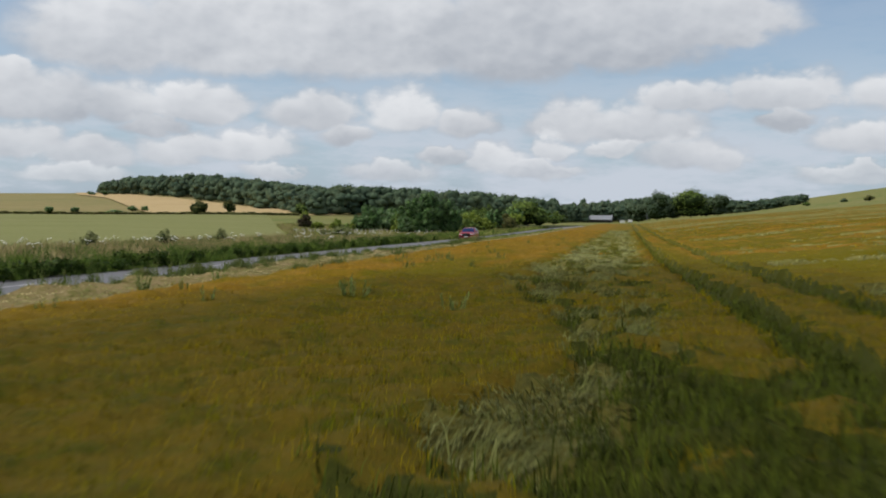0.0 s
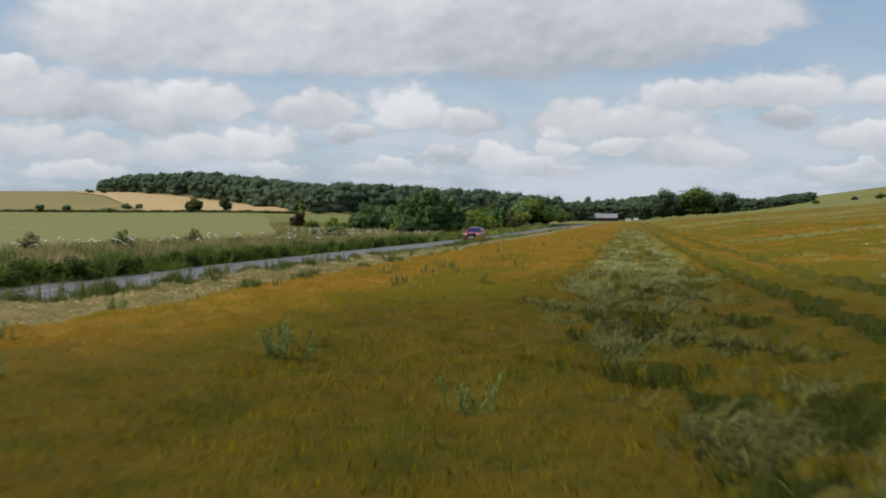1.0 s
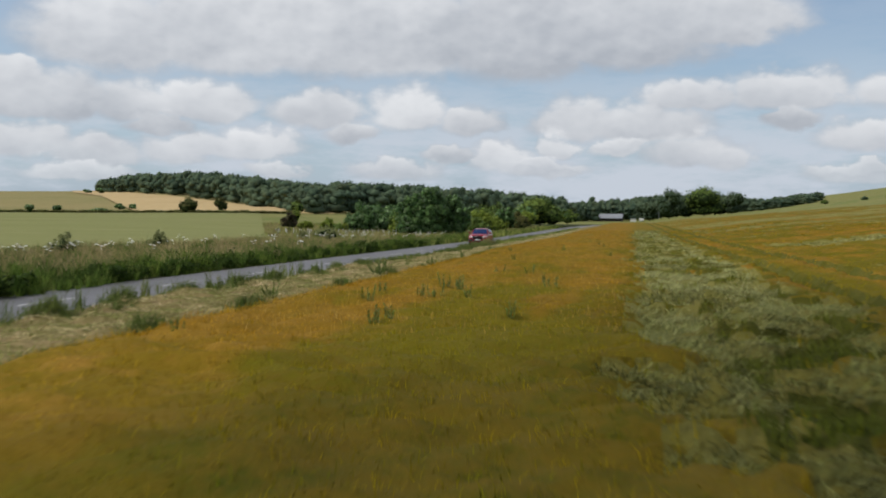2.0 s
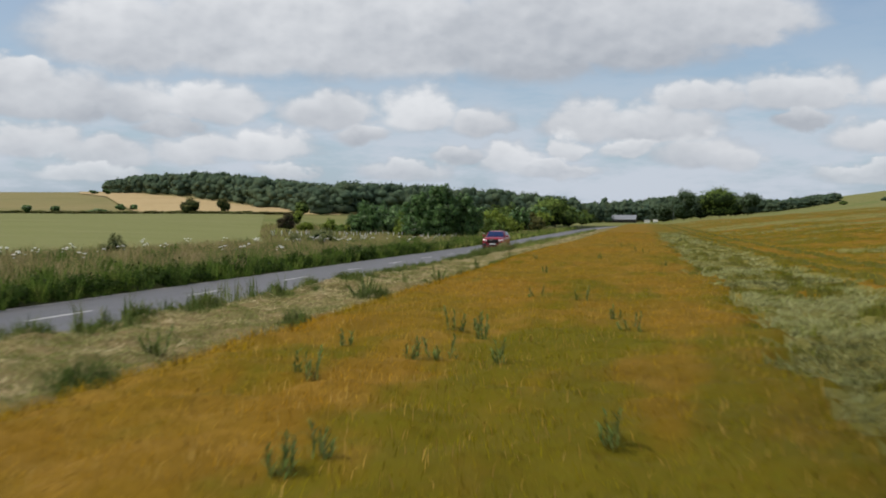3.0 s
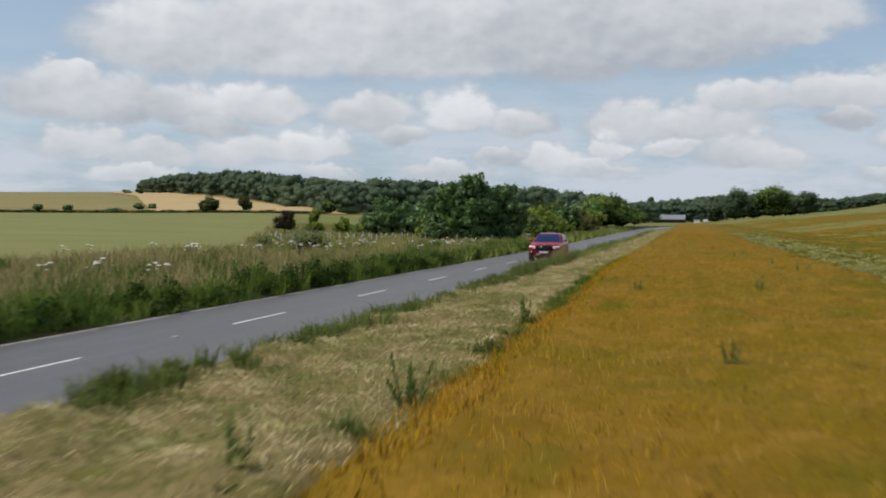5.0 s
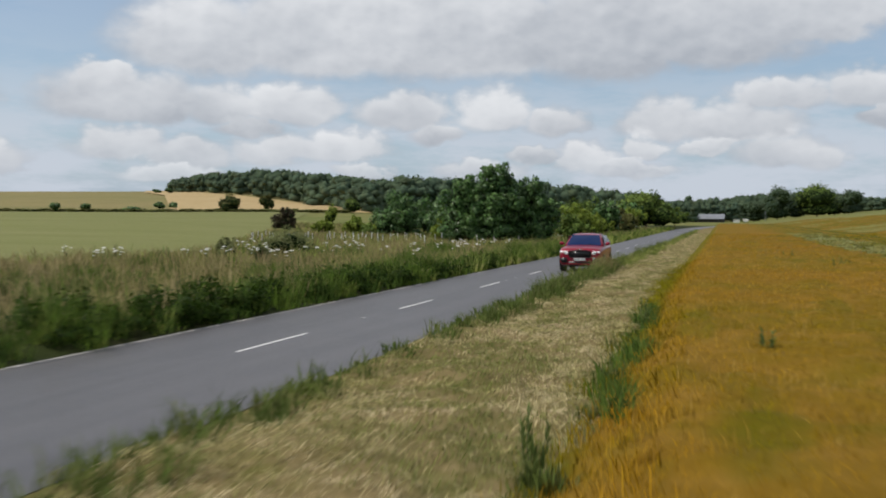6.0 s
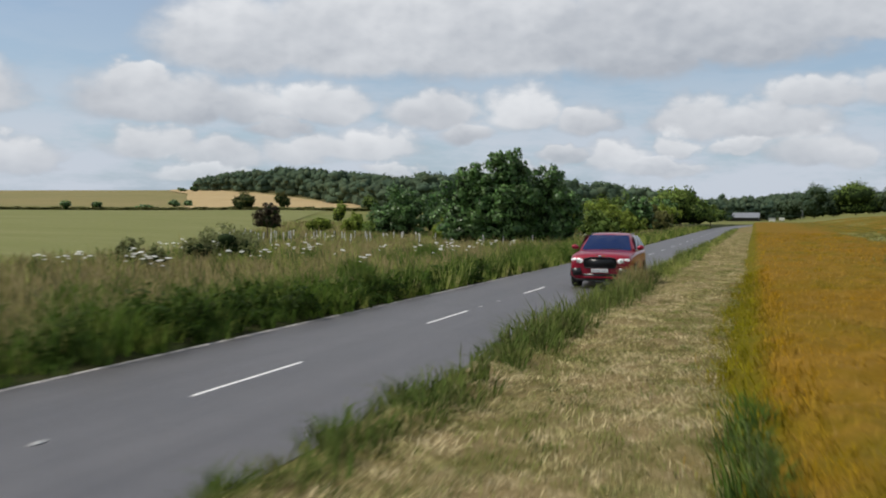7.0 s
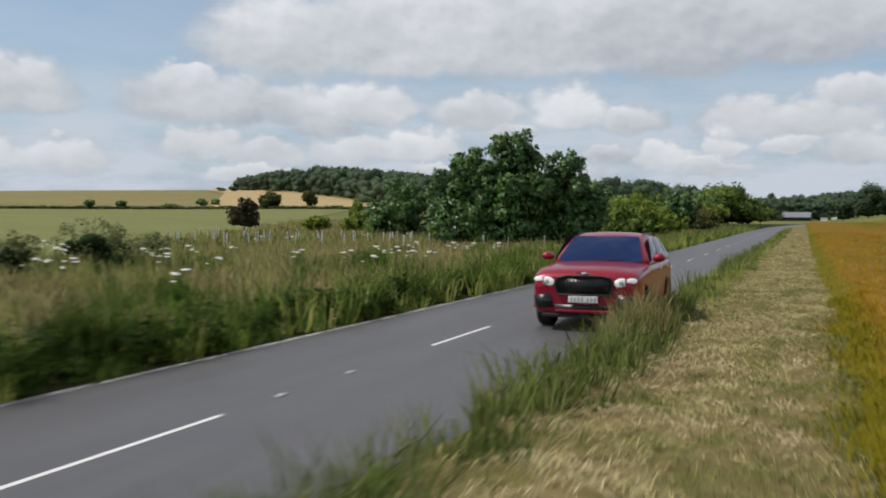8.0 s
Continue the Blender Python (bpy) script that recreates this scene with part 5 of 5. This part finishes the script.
# ---- weeds standing in the crop and on the verge ----
def weed(seed, tall, wide, stems=6, leaf=0.026):
    g = rng(seed)
    thing = new("thistle")
    tagged(thing, "dark green thistle standing above the crop", "weed", "field weeds")
    sets = []
    for s in range(stems):
        bm = bmesh.new()
        a, d, h = g.uniform(0, 6.28), wide * 0.55 * g.uniform(0.2, 1.0), tall * g.uniform(0.45, 1.0)
        bx_, by_ = math.cos(a) * d, math.sin(a) * d
        limb(bm, (bx_ * 0.3, by_ * 0.3, 0), (bx_, by_, h), 0.008, 0.003, 5)
        part("stem", bm, M_STEM, thing, "green stem")
        n = 28
        zz = np.linspace(0.12, 1, n) * h
        sets.append(blades(np.interp(zz, (0, h), (bx_ * 0.3, bx_)), np.interp(zz, (0, h), (by_ * 0.3, by_)), zz - 0.05, 0.09 + 0.12 * (1 - zz / h), leaf * g.uniform(0.6, 1.2, n), g.uniform(0.5, 1.8, n), seed * 10 + s))
    vs, fs, at = [], [], 0
    for v, f in sets:
        vs.append(v)
        fs.append(f + at)
        at += len(v)
    ob = new("leaves", raw_mesh("leaves", np.concatenate(vs), np.concatenate(fs), [M_WEED]))
    ob.parent = thing
    return thing


weeds = [weed(41, 0.95, 0.45), weed(42, 0.78, 0.3, 4), weed(43, 0.85, 0.7, 7), weed(44, 1.1, 1.2, 12, 0.03)]
WEEDS = [(6.3, -36.9, 3), (6.2, -35.6, 2), (12.3, -6.6, 0), (14.9, 7.2, 2), (14.2, 13.5, 1), (14.0, -75.6, 2), (13.3, -74.7, 1), (11.4, -80.2, 0),
         (17.6, -80.4, 2), (17.9, -81.0, 0), (11.9, -58.3, 1), (11.1, -47.4, 0), (11.5, -46.9, 1), (11.9, -48.6, 0), (14.2, -44.4, 1), (14.6, -46.2, 2),
         (11.6, -51.3, 2), (11.2, -51.5, 1), (12.6, -51.5, 1), (10.3, -53.9, 0), (13.2, -40.1, 0), (11.8, -38.6, 2), (15.8, -17.0, 1), (13.6, 27.5, 2),
         (14.1, -76.6, 3), (8.8, -76.0, 1), (8.8, -83.0, 2), (6.5, -68.0, 2), (6.9, -74.8, 0), (5.9, -72.9, 2), (8.8, -62.2, 1), (6.4, -50.7, 2),
         (9.8, -50.6, 1), (11.7, -58.8, 1), (14.5, -57.1, 1), (6.6, -26.8, 2), (6.2, -31.0, 1), (8.6, -8.5, 1), (11.8, 38.0, 2), (13.0, 24.6, 2),
         (10.7, -24.0, 1), (6.45, -16.2, 1), (6.4, -3.0, 1)]
for k, (x, y, kind_) in enumerate(WEEDS):
    m = pose(x, y, float(height(x, y)) + 0.02, 0, 0, k * 67.0)
    if k in (0, 1, 2, 4) and (kind_, k) in ((3, 0), (2, 1), (0, 2), (1, 4)):
        weeds[kind_].matrix_basis = m
    else:
        copy_thing(weeds[kind_], m)


# ---- barn and farmyard ----
M_ROOF = plain("grey_barn_roof", (0.21, 0.225, 0.25), 0.6, 0.0, 0.12, 0.8)
M_BOARD = plain("dark_barn_boards", (0.06, 0.055, 0.05), 0.9, 0.0, 0.25, 2.0)
M_CREAM = plain("white_panel", (0.75, 0.74, 0.70), 0.6, 0.0, 0.06, 1.0)


def box(name, size, at, mat, parent, label="", bevel=0.02):
    bm = bmesh.new()
    bmesh.ops.create_cube(bm, size=1, matrix=Matrix.LocRotScale(at, None, size))
    bmesh.ops.bevel(bm, geom=bm.edges[:], offset=bevel, segments=1, affect="EDGES")
    return part(name, bm, mat, parent, label)


barn = tagged(new("barn"), "long low barn with a grey sheet roof", "barn")
barn.location = (-0.5, 702, float(height(0, 702)))
barn.rotation_euler = (0, 0, radians(-6))
box("wall", (19.5, 9, 3.0), (0, 0, 1.5), M_BOARD, barn, "dark boarded walls")
for side in (-1, 1):
    bm = bmesh.new()
    q = [(-10.4, 0, 5.8), (10.4, 0, 5.8), (10.4, side * 5.4, 2.4), (-10.4, side * 5.4, 2.4)]
    top_ = [bm.verts.new(p) for p in q]
    low_ = [bm.verts.new((p[0], p[1], p[2] - 0.2)) for p in q]
    bm.faces.new(top_)
    bm.faces.new(low_[::-1])
    for k in range(4):
        bm.faces.new((top_[k], low_[k], low_[(k + 1) % 4], top_[(k + 1) % 4]))
    bmesh.ops.recalc_face_normals(bm, faces=bm.faces[:])
    part("roof", bm, M_ROOF, barn, "grey sheet roof")
bm = bmesh.new()
for s in (-9.75, 9.75):
    bm.faces.new([bm.verts.new(p) for p in ((s, -4.5, 3.0), (s, 4.5, 3.0), (s, 0, 5.4))])
part("gable", bm, M_BOARD, barn, "dark boarded walls")
for k in range(4):
    box("bay_door", (3.6, 0.12, 2.5), (-7.2 + k * 4.8, -4.55, 1.3), M_BOARD, barn)
shed = tagged(new("shed"), "small white farm shed beside the barn", "shed")
shed.location = (17.5, 698, float(height(17, 698)))
box("wall", (4.2, 3.2, 2.2), (0, 0, 1.1), M_CREAM, shed, "white panel walls")
box("roof", (4.8, 3.8, 0.25), (0, 0, 2.35), M_ROOF, shed)
trailer = tagged(new("trailer"), "white box trailer parked beside the barn", "trailer")
trailer.location = (23.5, 694, float(height(23, 694)))
box("body", (3.4, 2.0, 1.9), (0, 0, 1.5), M_CREAM, trailer, "", 0.1)
for s in (-0.9, 0.9):
    bm = bmesh.new()
    bmesh.ops.create_cone(bm, cap_ends=True, segments=16, radius1=0.36, radius2=0.36, depth=0.25, matrix=Matrix.LocRotScale((s, -0.95, 0.36), Euler((radians(90), 0, 0)), None))
    part("wheel", bm, M_BOARD, trailer, "black tyre")
pole = tagged(new("pole"), "thin grey pole at the field end", "pole")
pole.location = (36, 690, float(height(36, 690)))
bm = bmesh.new()
limb(bm, (0, 0, 0), (0, 0, 6.5), 0.16, 0.1, 8)
part("shaft", bm, M_ROOF, pole)


# ---- the car ----
M_RED, t = material("red_car_paint")
fleck = t.noise(t.pos, 4.0, 3.0)
p = principled(t, t.mix(t.ramp(fleck.outputs[0], 0.3, 0.7), (0.270, 0.003, 0.020), (0.235, 0.002, 0.017)), 0.36, metal=0.2)
p.inputs["Specular IOR Level"].default_value, p.inputs["Coat Weight"].default_value, p.inputs["Coat Roughness"].default_value = 0.3, 0.5, 0.05
M_BLACK = plain("black_trim", (0.012, 0.012, 0.013), 0.35, 0.0, 0.2, 9.0)
M_TYRE = plain("tyre_rubber", (0.018, 0.018, 0.018), 0.85, 0.0, 0.2, 20.0)
M_RIM = plain("grey_alloy", (0.22, 0.22, 0.23), 0.3, 0.9, 0.1, 9.0)
M_CHROME = plain("chrome", (0.75, 0.75, 0.76), 0.12, 1.0, 0.05, 9.0)
M_PLATE_GREY = plain("plate_grey", (0.42, 0.42, 0.43), 0.5, 0.0, 0.1, 9.0)
M_PLATE = plain("white_plate", (0.75, 0.75, 0.74), 0.4, 0.0, 0.03, 9.0)
# mirrored blue sky is painted as the base colour, with little real reflection
M_GLASS, t = material("sky_blue_glass")
p = principled(t, (0.012, 0.026, 0.085), 0.10)
p.inputs["Specular IOR Level"].default_value = 0.12
M_LAMP, t = material("lit_headlamp")
p = principled(t, (0.8, 0.8, 0.8), 0.15)
p.inputs["Emission Color"].default_value, p.inputs["Emission Strength"].default_value = (1.0, 0.97, 0.92, 1), 0.22
M_DARKLENS = plain("dark_lamp_glass", (0.38, 0.46, 0.42), 0.08, 0.0, 0.1, 9.0)


def loft(rings, mat, name, parent, label="", closed=False, smooth=2, caps=True):
    """A skin over a row of equal rings, rounded by subdivision."""
    bm = bmesh.new()
    made = [[bm.verts.new(p_) for p_ in r] for r in rings]
    n = len(rings[0])
    for r0, r1 in zip(made, made[1:]):
        for k in range(n if closed else n - 1):
            bm.faces.new((r0[k], r0[(k + 1) % n], r1[(k + 1) % n], r1[k]))
    if caps and closed:
        bm.faces.new(made[0][::-1])
        bm.faces.new(made[-1])
    bmesh.ops.recalc_face_normals(bm, faces=bm.faces[:])
    for f_ in bm.faces:
        f_.smooth = True
    ob = part(name, bm, mat, parent, label)
    if smooth:
        mod = ob.modifiers.new("round", "SUBSURF")
        mod.levels = mod.render_levels = smooth
    return ob


def mirror_ring(half, y):
    """A closed ring from a half outline of (x, z), bottom middle to top middle."""
    left = [(-x, y, z) for x, z in half[::-1] if x > 0.001]
    return [(x, y, z) for x, z in half] + left


car = tagged(new("car"), "dark red luxury sport utility car with lit round headlamps", "car")
car.location = (1.76, 23.35, 0.005)
car.rotation_euler = (0, 0, radians(0.5))
# lower body: front at -y
BODY = [(-2.57, 0.72, 0.32, 0.86), (-2.54, 0.87, 0.28, 0.98), (-2.42, 0.94, 0.26, 1.06), (-2.15, 0.97, 0.26, 1.11), (-1.6, 0.985, 0.26, 1.145), (-1.05, 0.99, 0.25, 1.175), (-0.3, 0.985, 0.25, 1.17),
        (0.6, 0.985, 0.25, 1.18), (1.5, 0.995, 0.25, 1.20), (2.1, 0.98, 0.27, 1.20), (2.42, 0.92, 0.32, 1.17), (2.52, 0.80, 0.40, 1.05)]
rings = []
for y, wd, lo, hi in BODY:
    half = [(0, lo), (wd * 0.7, lo), (wd * 0.96, lo + 0.06), (wd, lo + 0.22), (wd * 0.985, (lo + hi) / 2), (wd * 0.995, hi - 0.16), (wd * 0.95, hi - 0.055), (wd * 0.80, hi - 0.005), (wd * 0.45, hi + 0.02), (0, hi + 0.025)]
    rings.append(mirror_ring(half, y))
body = loft(rings, M_RED, "body", car, "glossy dark red paint", True)
# cabin: red frame, with glass let in
CABIN = [(-1.12, 0.86, 1.12, 1.14), (-0.72, 0.80, 1.14, 1.42), (-0.28, 0.71, 1.15, 1.655), (0.3, 0.70, 1.16, 1.715), (1.1, 0.69, 1.17, 1.70), (1.75, 0.66, 1.18, 1.62), (2.18, 0.66, 1.18, 1.40), (2.36, 0.72, 1.16, 1.20)]
rings = []
for y, wd, lo, hi in CABIN:
    base = 0.93 if -1 < y < 2.2 else 0.88
    half = [(0, lo - 0.05), (base, lo - 0.05), (base, lo), ((base + wd) / 2, (lo + hi) / 2), (wd, hi - 0.05), (wd * 0.86, hi - 0.01), (wd * 0.4, hi + 0.012), (0, hi + 0.018)]
    rings.append(mirror_ring(half, y))
loft(rings, M_RED, "cabin", car, "glossy dark red roof", True)


def panel(name, corners, mat, parent, label="", bulge=0.02, cells=6):
    """A gently bulging four-cornered panel with a little thickness."""
    bm = bmesh.new()
    a, b, c, d = [Vector(p_) for p_ in corners]
    n = (b - a).cross(d - a).normalized()
    grid = []
    for i in range(cells + 1):
        for j in range(cells + 1):
            u, v = i / cells, j / cells
            p_ = a * (1 - u) * (1 - v) + b * u * (1 - v) + c * u * v + d * (1 - u) * v
            grid.append(bm.verts.new(p_ + n * bulge * 16 * u * (1 - u) * v * (1 - v)))
    for i in range(cells):
        for j in range(cells):
            k = i * (cells + 1) + j
            bm.faces.new((grid[k], grid[k + cells + 1], grid[k + cells + 2], grid[k + 1])).smooth = True
    return part(name, bm, mat, parent, label)


panel("windscreen", [(-0.80, -1.10, 1.175), (0.80, -1.10, 1.175), (0.63, -0.34, 1.645), (-0.63, -0.34, 1.645)], M_GLASS, car, "dark windscreen, sky blue in its colour", 0.05, 10)
for s in (-1, 1):
    def side(pts):
        return [(s * x, y, z) for x, y, z in (pts if s > 0 else [pts[1], pts[0], pts[3], pts[2]])]
    panel("side_window", side([(0.935, -0.75, 1.19), (0.94, 0.30, 1.21), (0.765, 0.30, 1.635), (0.80, -0.30, 1.60)]), M_GLASS, car, "dark glass, sky blue in its colour", 0.02)
    panel("side_window", side([(0.94, 0.36, 1.21), (0.94, 1.25, 1.22), (0.765, 1.15, 1.62), (0.765, 0.36, 1.635)]), M_GLASS, car, "dark glass, sky blue in its colour", 0.02)
    panel("side_window", side([(0.94, 1.31, 1.22), (0.935, 1.85, 1.24), (0.78, 1.60, 1.55), (0.77, 1.21, 1.61)]), M_GLASS, car, "dark glass, sky blue in its colour", 0.015)
    # mirror
    mirror = loft([[(s * x, y, z) for x, z in ((0.92, 1.17), (1.15, 1.17), (1.21, 1.25), (1.14, 1.36), (0.94, 1.32))] for y in (-0.88, -0.74, -0.66)], M_RED, "mirror", car, "red mirror housing", True, 1)
    panel("mirror_glass", [(s * 0.97, -0.652, 1.2), (s * 1.1, -0.652, 1.19), (s * 1.1, -0.652, 1.29), (s * 0.98, -0.652, 1.28)], M_CHROME, mirror, "mirror glass", 0.0, 2)
    # roof rail
    bm = bmesh.new()
    limb(bm, (s * 0.64, -0.05, 1.69), (s * 0.63, 1.40, 1.69), 0.013, 0.013, 6)
    part("roof_rail", bm, M_BLACK, car, "black roof rail")
    # sills and wheel arches
    box("sill", (0.06, 2.2, 0.10), (s * 0.965, 0.03, 0.30), M_BLACK, car, "black sill", 0.02)
    box("door_handle", (0.025, 0.22, 0.03), (s * 0.995, 0.10, 1.02), M_CHROME, car, "chrome handle", 0.008)
    box("door_handle", (0.025, 0.22, 0.03), (s * 0.995, 1.15, 1.03), M_CHROME, car, "chrome handle", 0.008)


def disc(name, centre, rx, rz, mat, parent, label="", y=0.0, dome=0.02, tilt=0.0, segs=24, rings_=4):
    """A round lamp or badge facing the front, slightly domed."""
    bm = bmesh.new()
    mid = bm.verts.new((centre[0], centre[1] - dome, centre[2]))
    last = None
    for r in range(1, rings_ + 1):
        q = r / rings_
        ring = [bm.verts.new((centre[0] + math.cos(a) * rx * q, centre[1] - dome * (1 - q * q) + tilt * abs(math.cos(a) * rx * q) * (1 if math.cos(a) * centre[0] > 0 else -1), centre[2] + math.sin(a) * rz * q))
                for a in [k * 2 * math.pi / segs for k in range(segs)]]
        for k in range(segs):
            if last is None:
                bm.faces.new((mid, ring[k], ring[(k + 1) % segs]))
            else:
                bm.faces.new((last[k], ring[k], ring[(k + 1) % segs], last[(k + 1) % segs]))
        last = ring
    back_ = [bm.verts.new((v_.co.x, centre[1] + 0.08, v_.co.z)) for v_ in last]
    for k in range(segs):
        bm.faces.new((last[k], back_[k], back_[(k + 1) % segs], last[(k + 1) % segs]))
    bmesh.ops.recalc_face_normals(bm, faces=bm.faces[:])
    for f_ in bm.faces:
        f_.smooth = True
    return part(name, bm, mat, parent, label)


# front: grille, lamps, intakes, plate
grille = loft([[(x, y, z) for x, z in ((-0.46, 0.66), (0.46, 0.66), (0.50, 0.79), (0.47, 0.93), (0.30, 0.965), (-0.30, 0.965), (-0.47, 0.93), (-0.50, 0.79))] for y in (-2.60, -2.50)], M_BLACK, "grille", car, "black mesh grille", True, 0)
for k in range(15):
    box("grille_bar", (0.008, 0.010, 0.24), (-0.42 + k * 0.06, -2.606, 0.805), M_BLACK, grille, "", 0.003)
rim_pts = [(-0.46, 0.65), (0.46, 0.65), (0.51, 0.79), (0.48, 0.94), (0.30, 0.98), (-0.30, 0.98), (-0.48, 0.94), (-0.51, 0.79)]
bm = bmesh.new()
for k in range(8):
    a, b = rim_pts[k], rim_pts[(k + 1) % 8]
    limb(bm, (a[0], -2.60, a[1]), (b[0], -2.60, b[1]), 0.014, 0.014, 6)
part("grille_surround", bm, M_BLACK, grille, "black surround")
for s in (-1, 1):
    lamp = disc("headlamp", (s * 0.655, -2.545, 0.865), 0.125, 0.085, M_LAMP, car, "lit round headlamp", dome=0.03, tilt=0.25)
    disc("lamp_pupil", (s * 0.655, -2.580, 0.865), 0.05, 0.036, M_DARKLENS, lamp, "grey-green inner lens", dome=0.006)
    for k in range(4):
        box("lamp_rib", (0.012, 0.006, 0.13), (s * (0.59 + 0.043 * k), -2.572, 0.865), M_DARKLENS, lamp, "", 0.002)
    disc("side_lamp", (s * 0.825, -2.515, 0.905), 0.085, 0.048, M_LAMP, car, "lit oval side lamp", dome=0.015, tilt=0.4)
    loft([[(s * x, y + (x - 0.54) * 0.09, z) for x, z in ((0.54, 0.42), (0.84, 0.40), (0.90, 0.62), (0.60, 0.66))] for y in (-2.59, -2.40)], M_BLACK, "air_intake", car, "black side intake", True, 0)
    box("intake_trim", (0.20, 0.03, 0.025), (s * 0.69, -2.578, 0.53), M_BLACK, car, "", 0.008)
loft([[(x, y, z) for x, z in ((-0.46, 0.32), (0.46, 0.32), (0.52, 0.42), (0.50, 0.47), (-0.50, 0.47), (-0.52, 0.42))] for y in (-2.60, -2.40)], M_BLACK, "air_intake", car, "black lower intake", True, 0)
box("bumper_strip", (1.0, 0.05, 0.05), (0, -2.60, 0.36), M_RED, car, "", 0.015)
box("lower_lip", (1.5, 0.10, 0.07), (0, -2.52, 0.275), M_BLACK, car, "black lower lip", 0.02)
plate = box("number_plate", (0.52, 0.02, 0.112), (0, -2.635, 0.57), M_PLATE, car, "white number plate", 0.004)
for k in range(7):
    box("plate_bar", (0.038, 0.004, 0.07), (-0.20 + k * 0.062 + (0.04 if k > 3 else 0), -2.648, 0.57), M_PLATE_GREY, plate, "grey bars", 0.001)
badge = disc("badge", (0, -2.575, 1.015), 0.05, 0.03, M_CHROME, car, "bright winged badge", dome=0.02)
for s in (-1, 1):
    panel("badge_wing", [(s * 0.04, -2.565, 1.005), (s * 0.15, -2.54, 1.025), (s * 0.15, -2.54, 1.045), (s * 0.04, -2.565, 1.035)], M_CHROME, badge, "", 0.0, 2)
    bm = bmesh.new()
    limb(bm, (s * 0.05 - 0.1, -1.10, 1.185), (s * 0.30 + 0.25, -1.02, 1.235), 0.012, 0.008, 5)
    part("wiper", bm, M_BLACK, car, "black wiper")


def ring_wheel(x, y, out):
    """Tyre, rim and spokes; out is the outer side's direction."""
    R, wd = 0.385, 0.28
    prof = [(0.27, -wd / 2), (0.34, -wd / 2 - 0.005), (0.378, -wd / 2 + 0.03), (R, -wd / 4), (R, wd / 4), (0.378, wd / 2 - 0.03), (0.34, wd / 2 + 0.005), (0.27, wd / 2)]
    segs = 32

    def lathe(profile, name, mat, parent, label, close):
        bm = bmesh.new()
        rr = [[bm.verts.new((x + u, y + math.cos(a) * r, 0.385 + math.sin(a) * r)) for a in [k * 2 * math.pi / segs for k in range(segs)]] for r, u in profile]
        for r0, r1 in zip(rr, rr[1:] + ([rr[0]] if close else [])):
            for k in range(segs):
                bm.faces.new((r0[k], r0[(k + 1) % segs], r1[(k + 1) % segs], r1[k])).smooth = True
        return part(name, bm, mat, parent, label)

    wheel_ = lathe(prof, "tyre", M_TYRE, car, "black tyre", True)
    lathe([(0.275, out * 0.12), (0.27, out * 0.05), (0.25, -out * 0.02), (0.05, -out * 0.02)], "rim", M_RIM, wheel_, "grey alloy rim", False)
    bm = bmesh.new()
    for k in range(10):
        a = k * math.pi / 5
        limb(bm, (x + out * 0.10, y + math.cos(a) * 0.04, 0.385 + math.sin(a) * 0.04), (x + out * 0.11, y + math.cos(a) * 0.265, 0.385 + math.sin(a) * 0.265), 0.022, 0.016, 5)
    part("spokes", bm, M_RIM, wheel_, "grey alloy spokes")
    # black half disc over the wheel, added for the shade of an uncut arch
    bm = bmesh.new()
    inner, outer = [], []
    for k in range(17):
        a = math.pi * k / 16
        inner.append(bm.verts.new((x + out * 0.155, y + math.cos(a) * 0.02, 0.36 + math.sin(a) * 0.02)))
        outer.append(bm.verts.new((x + out * 0.155, y + math.cos(a) * 0.45, 0.36 + math.sin(a) * 0.45)))
    for k in range(16):
        bm.faces.new((inner[k], outer[k], outer[k + 1], inner[k + 1]))
    part("arch_shade_disc", bm, M_BLACK, car, "black disc for the shaded wheel recess")


for wx in (-1, 1):
    for wy in (-1.62, 1.38):
        ring_wheel(wx * 0.855, wy, wx)
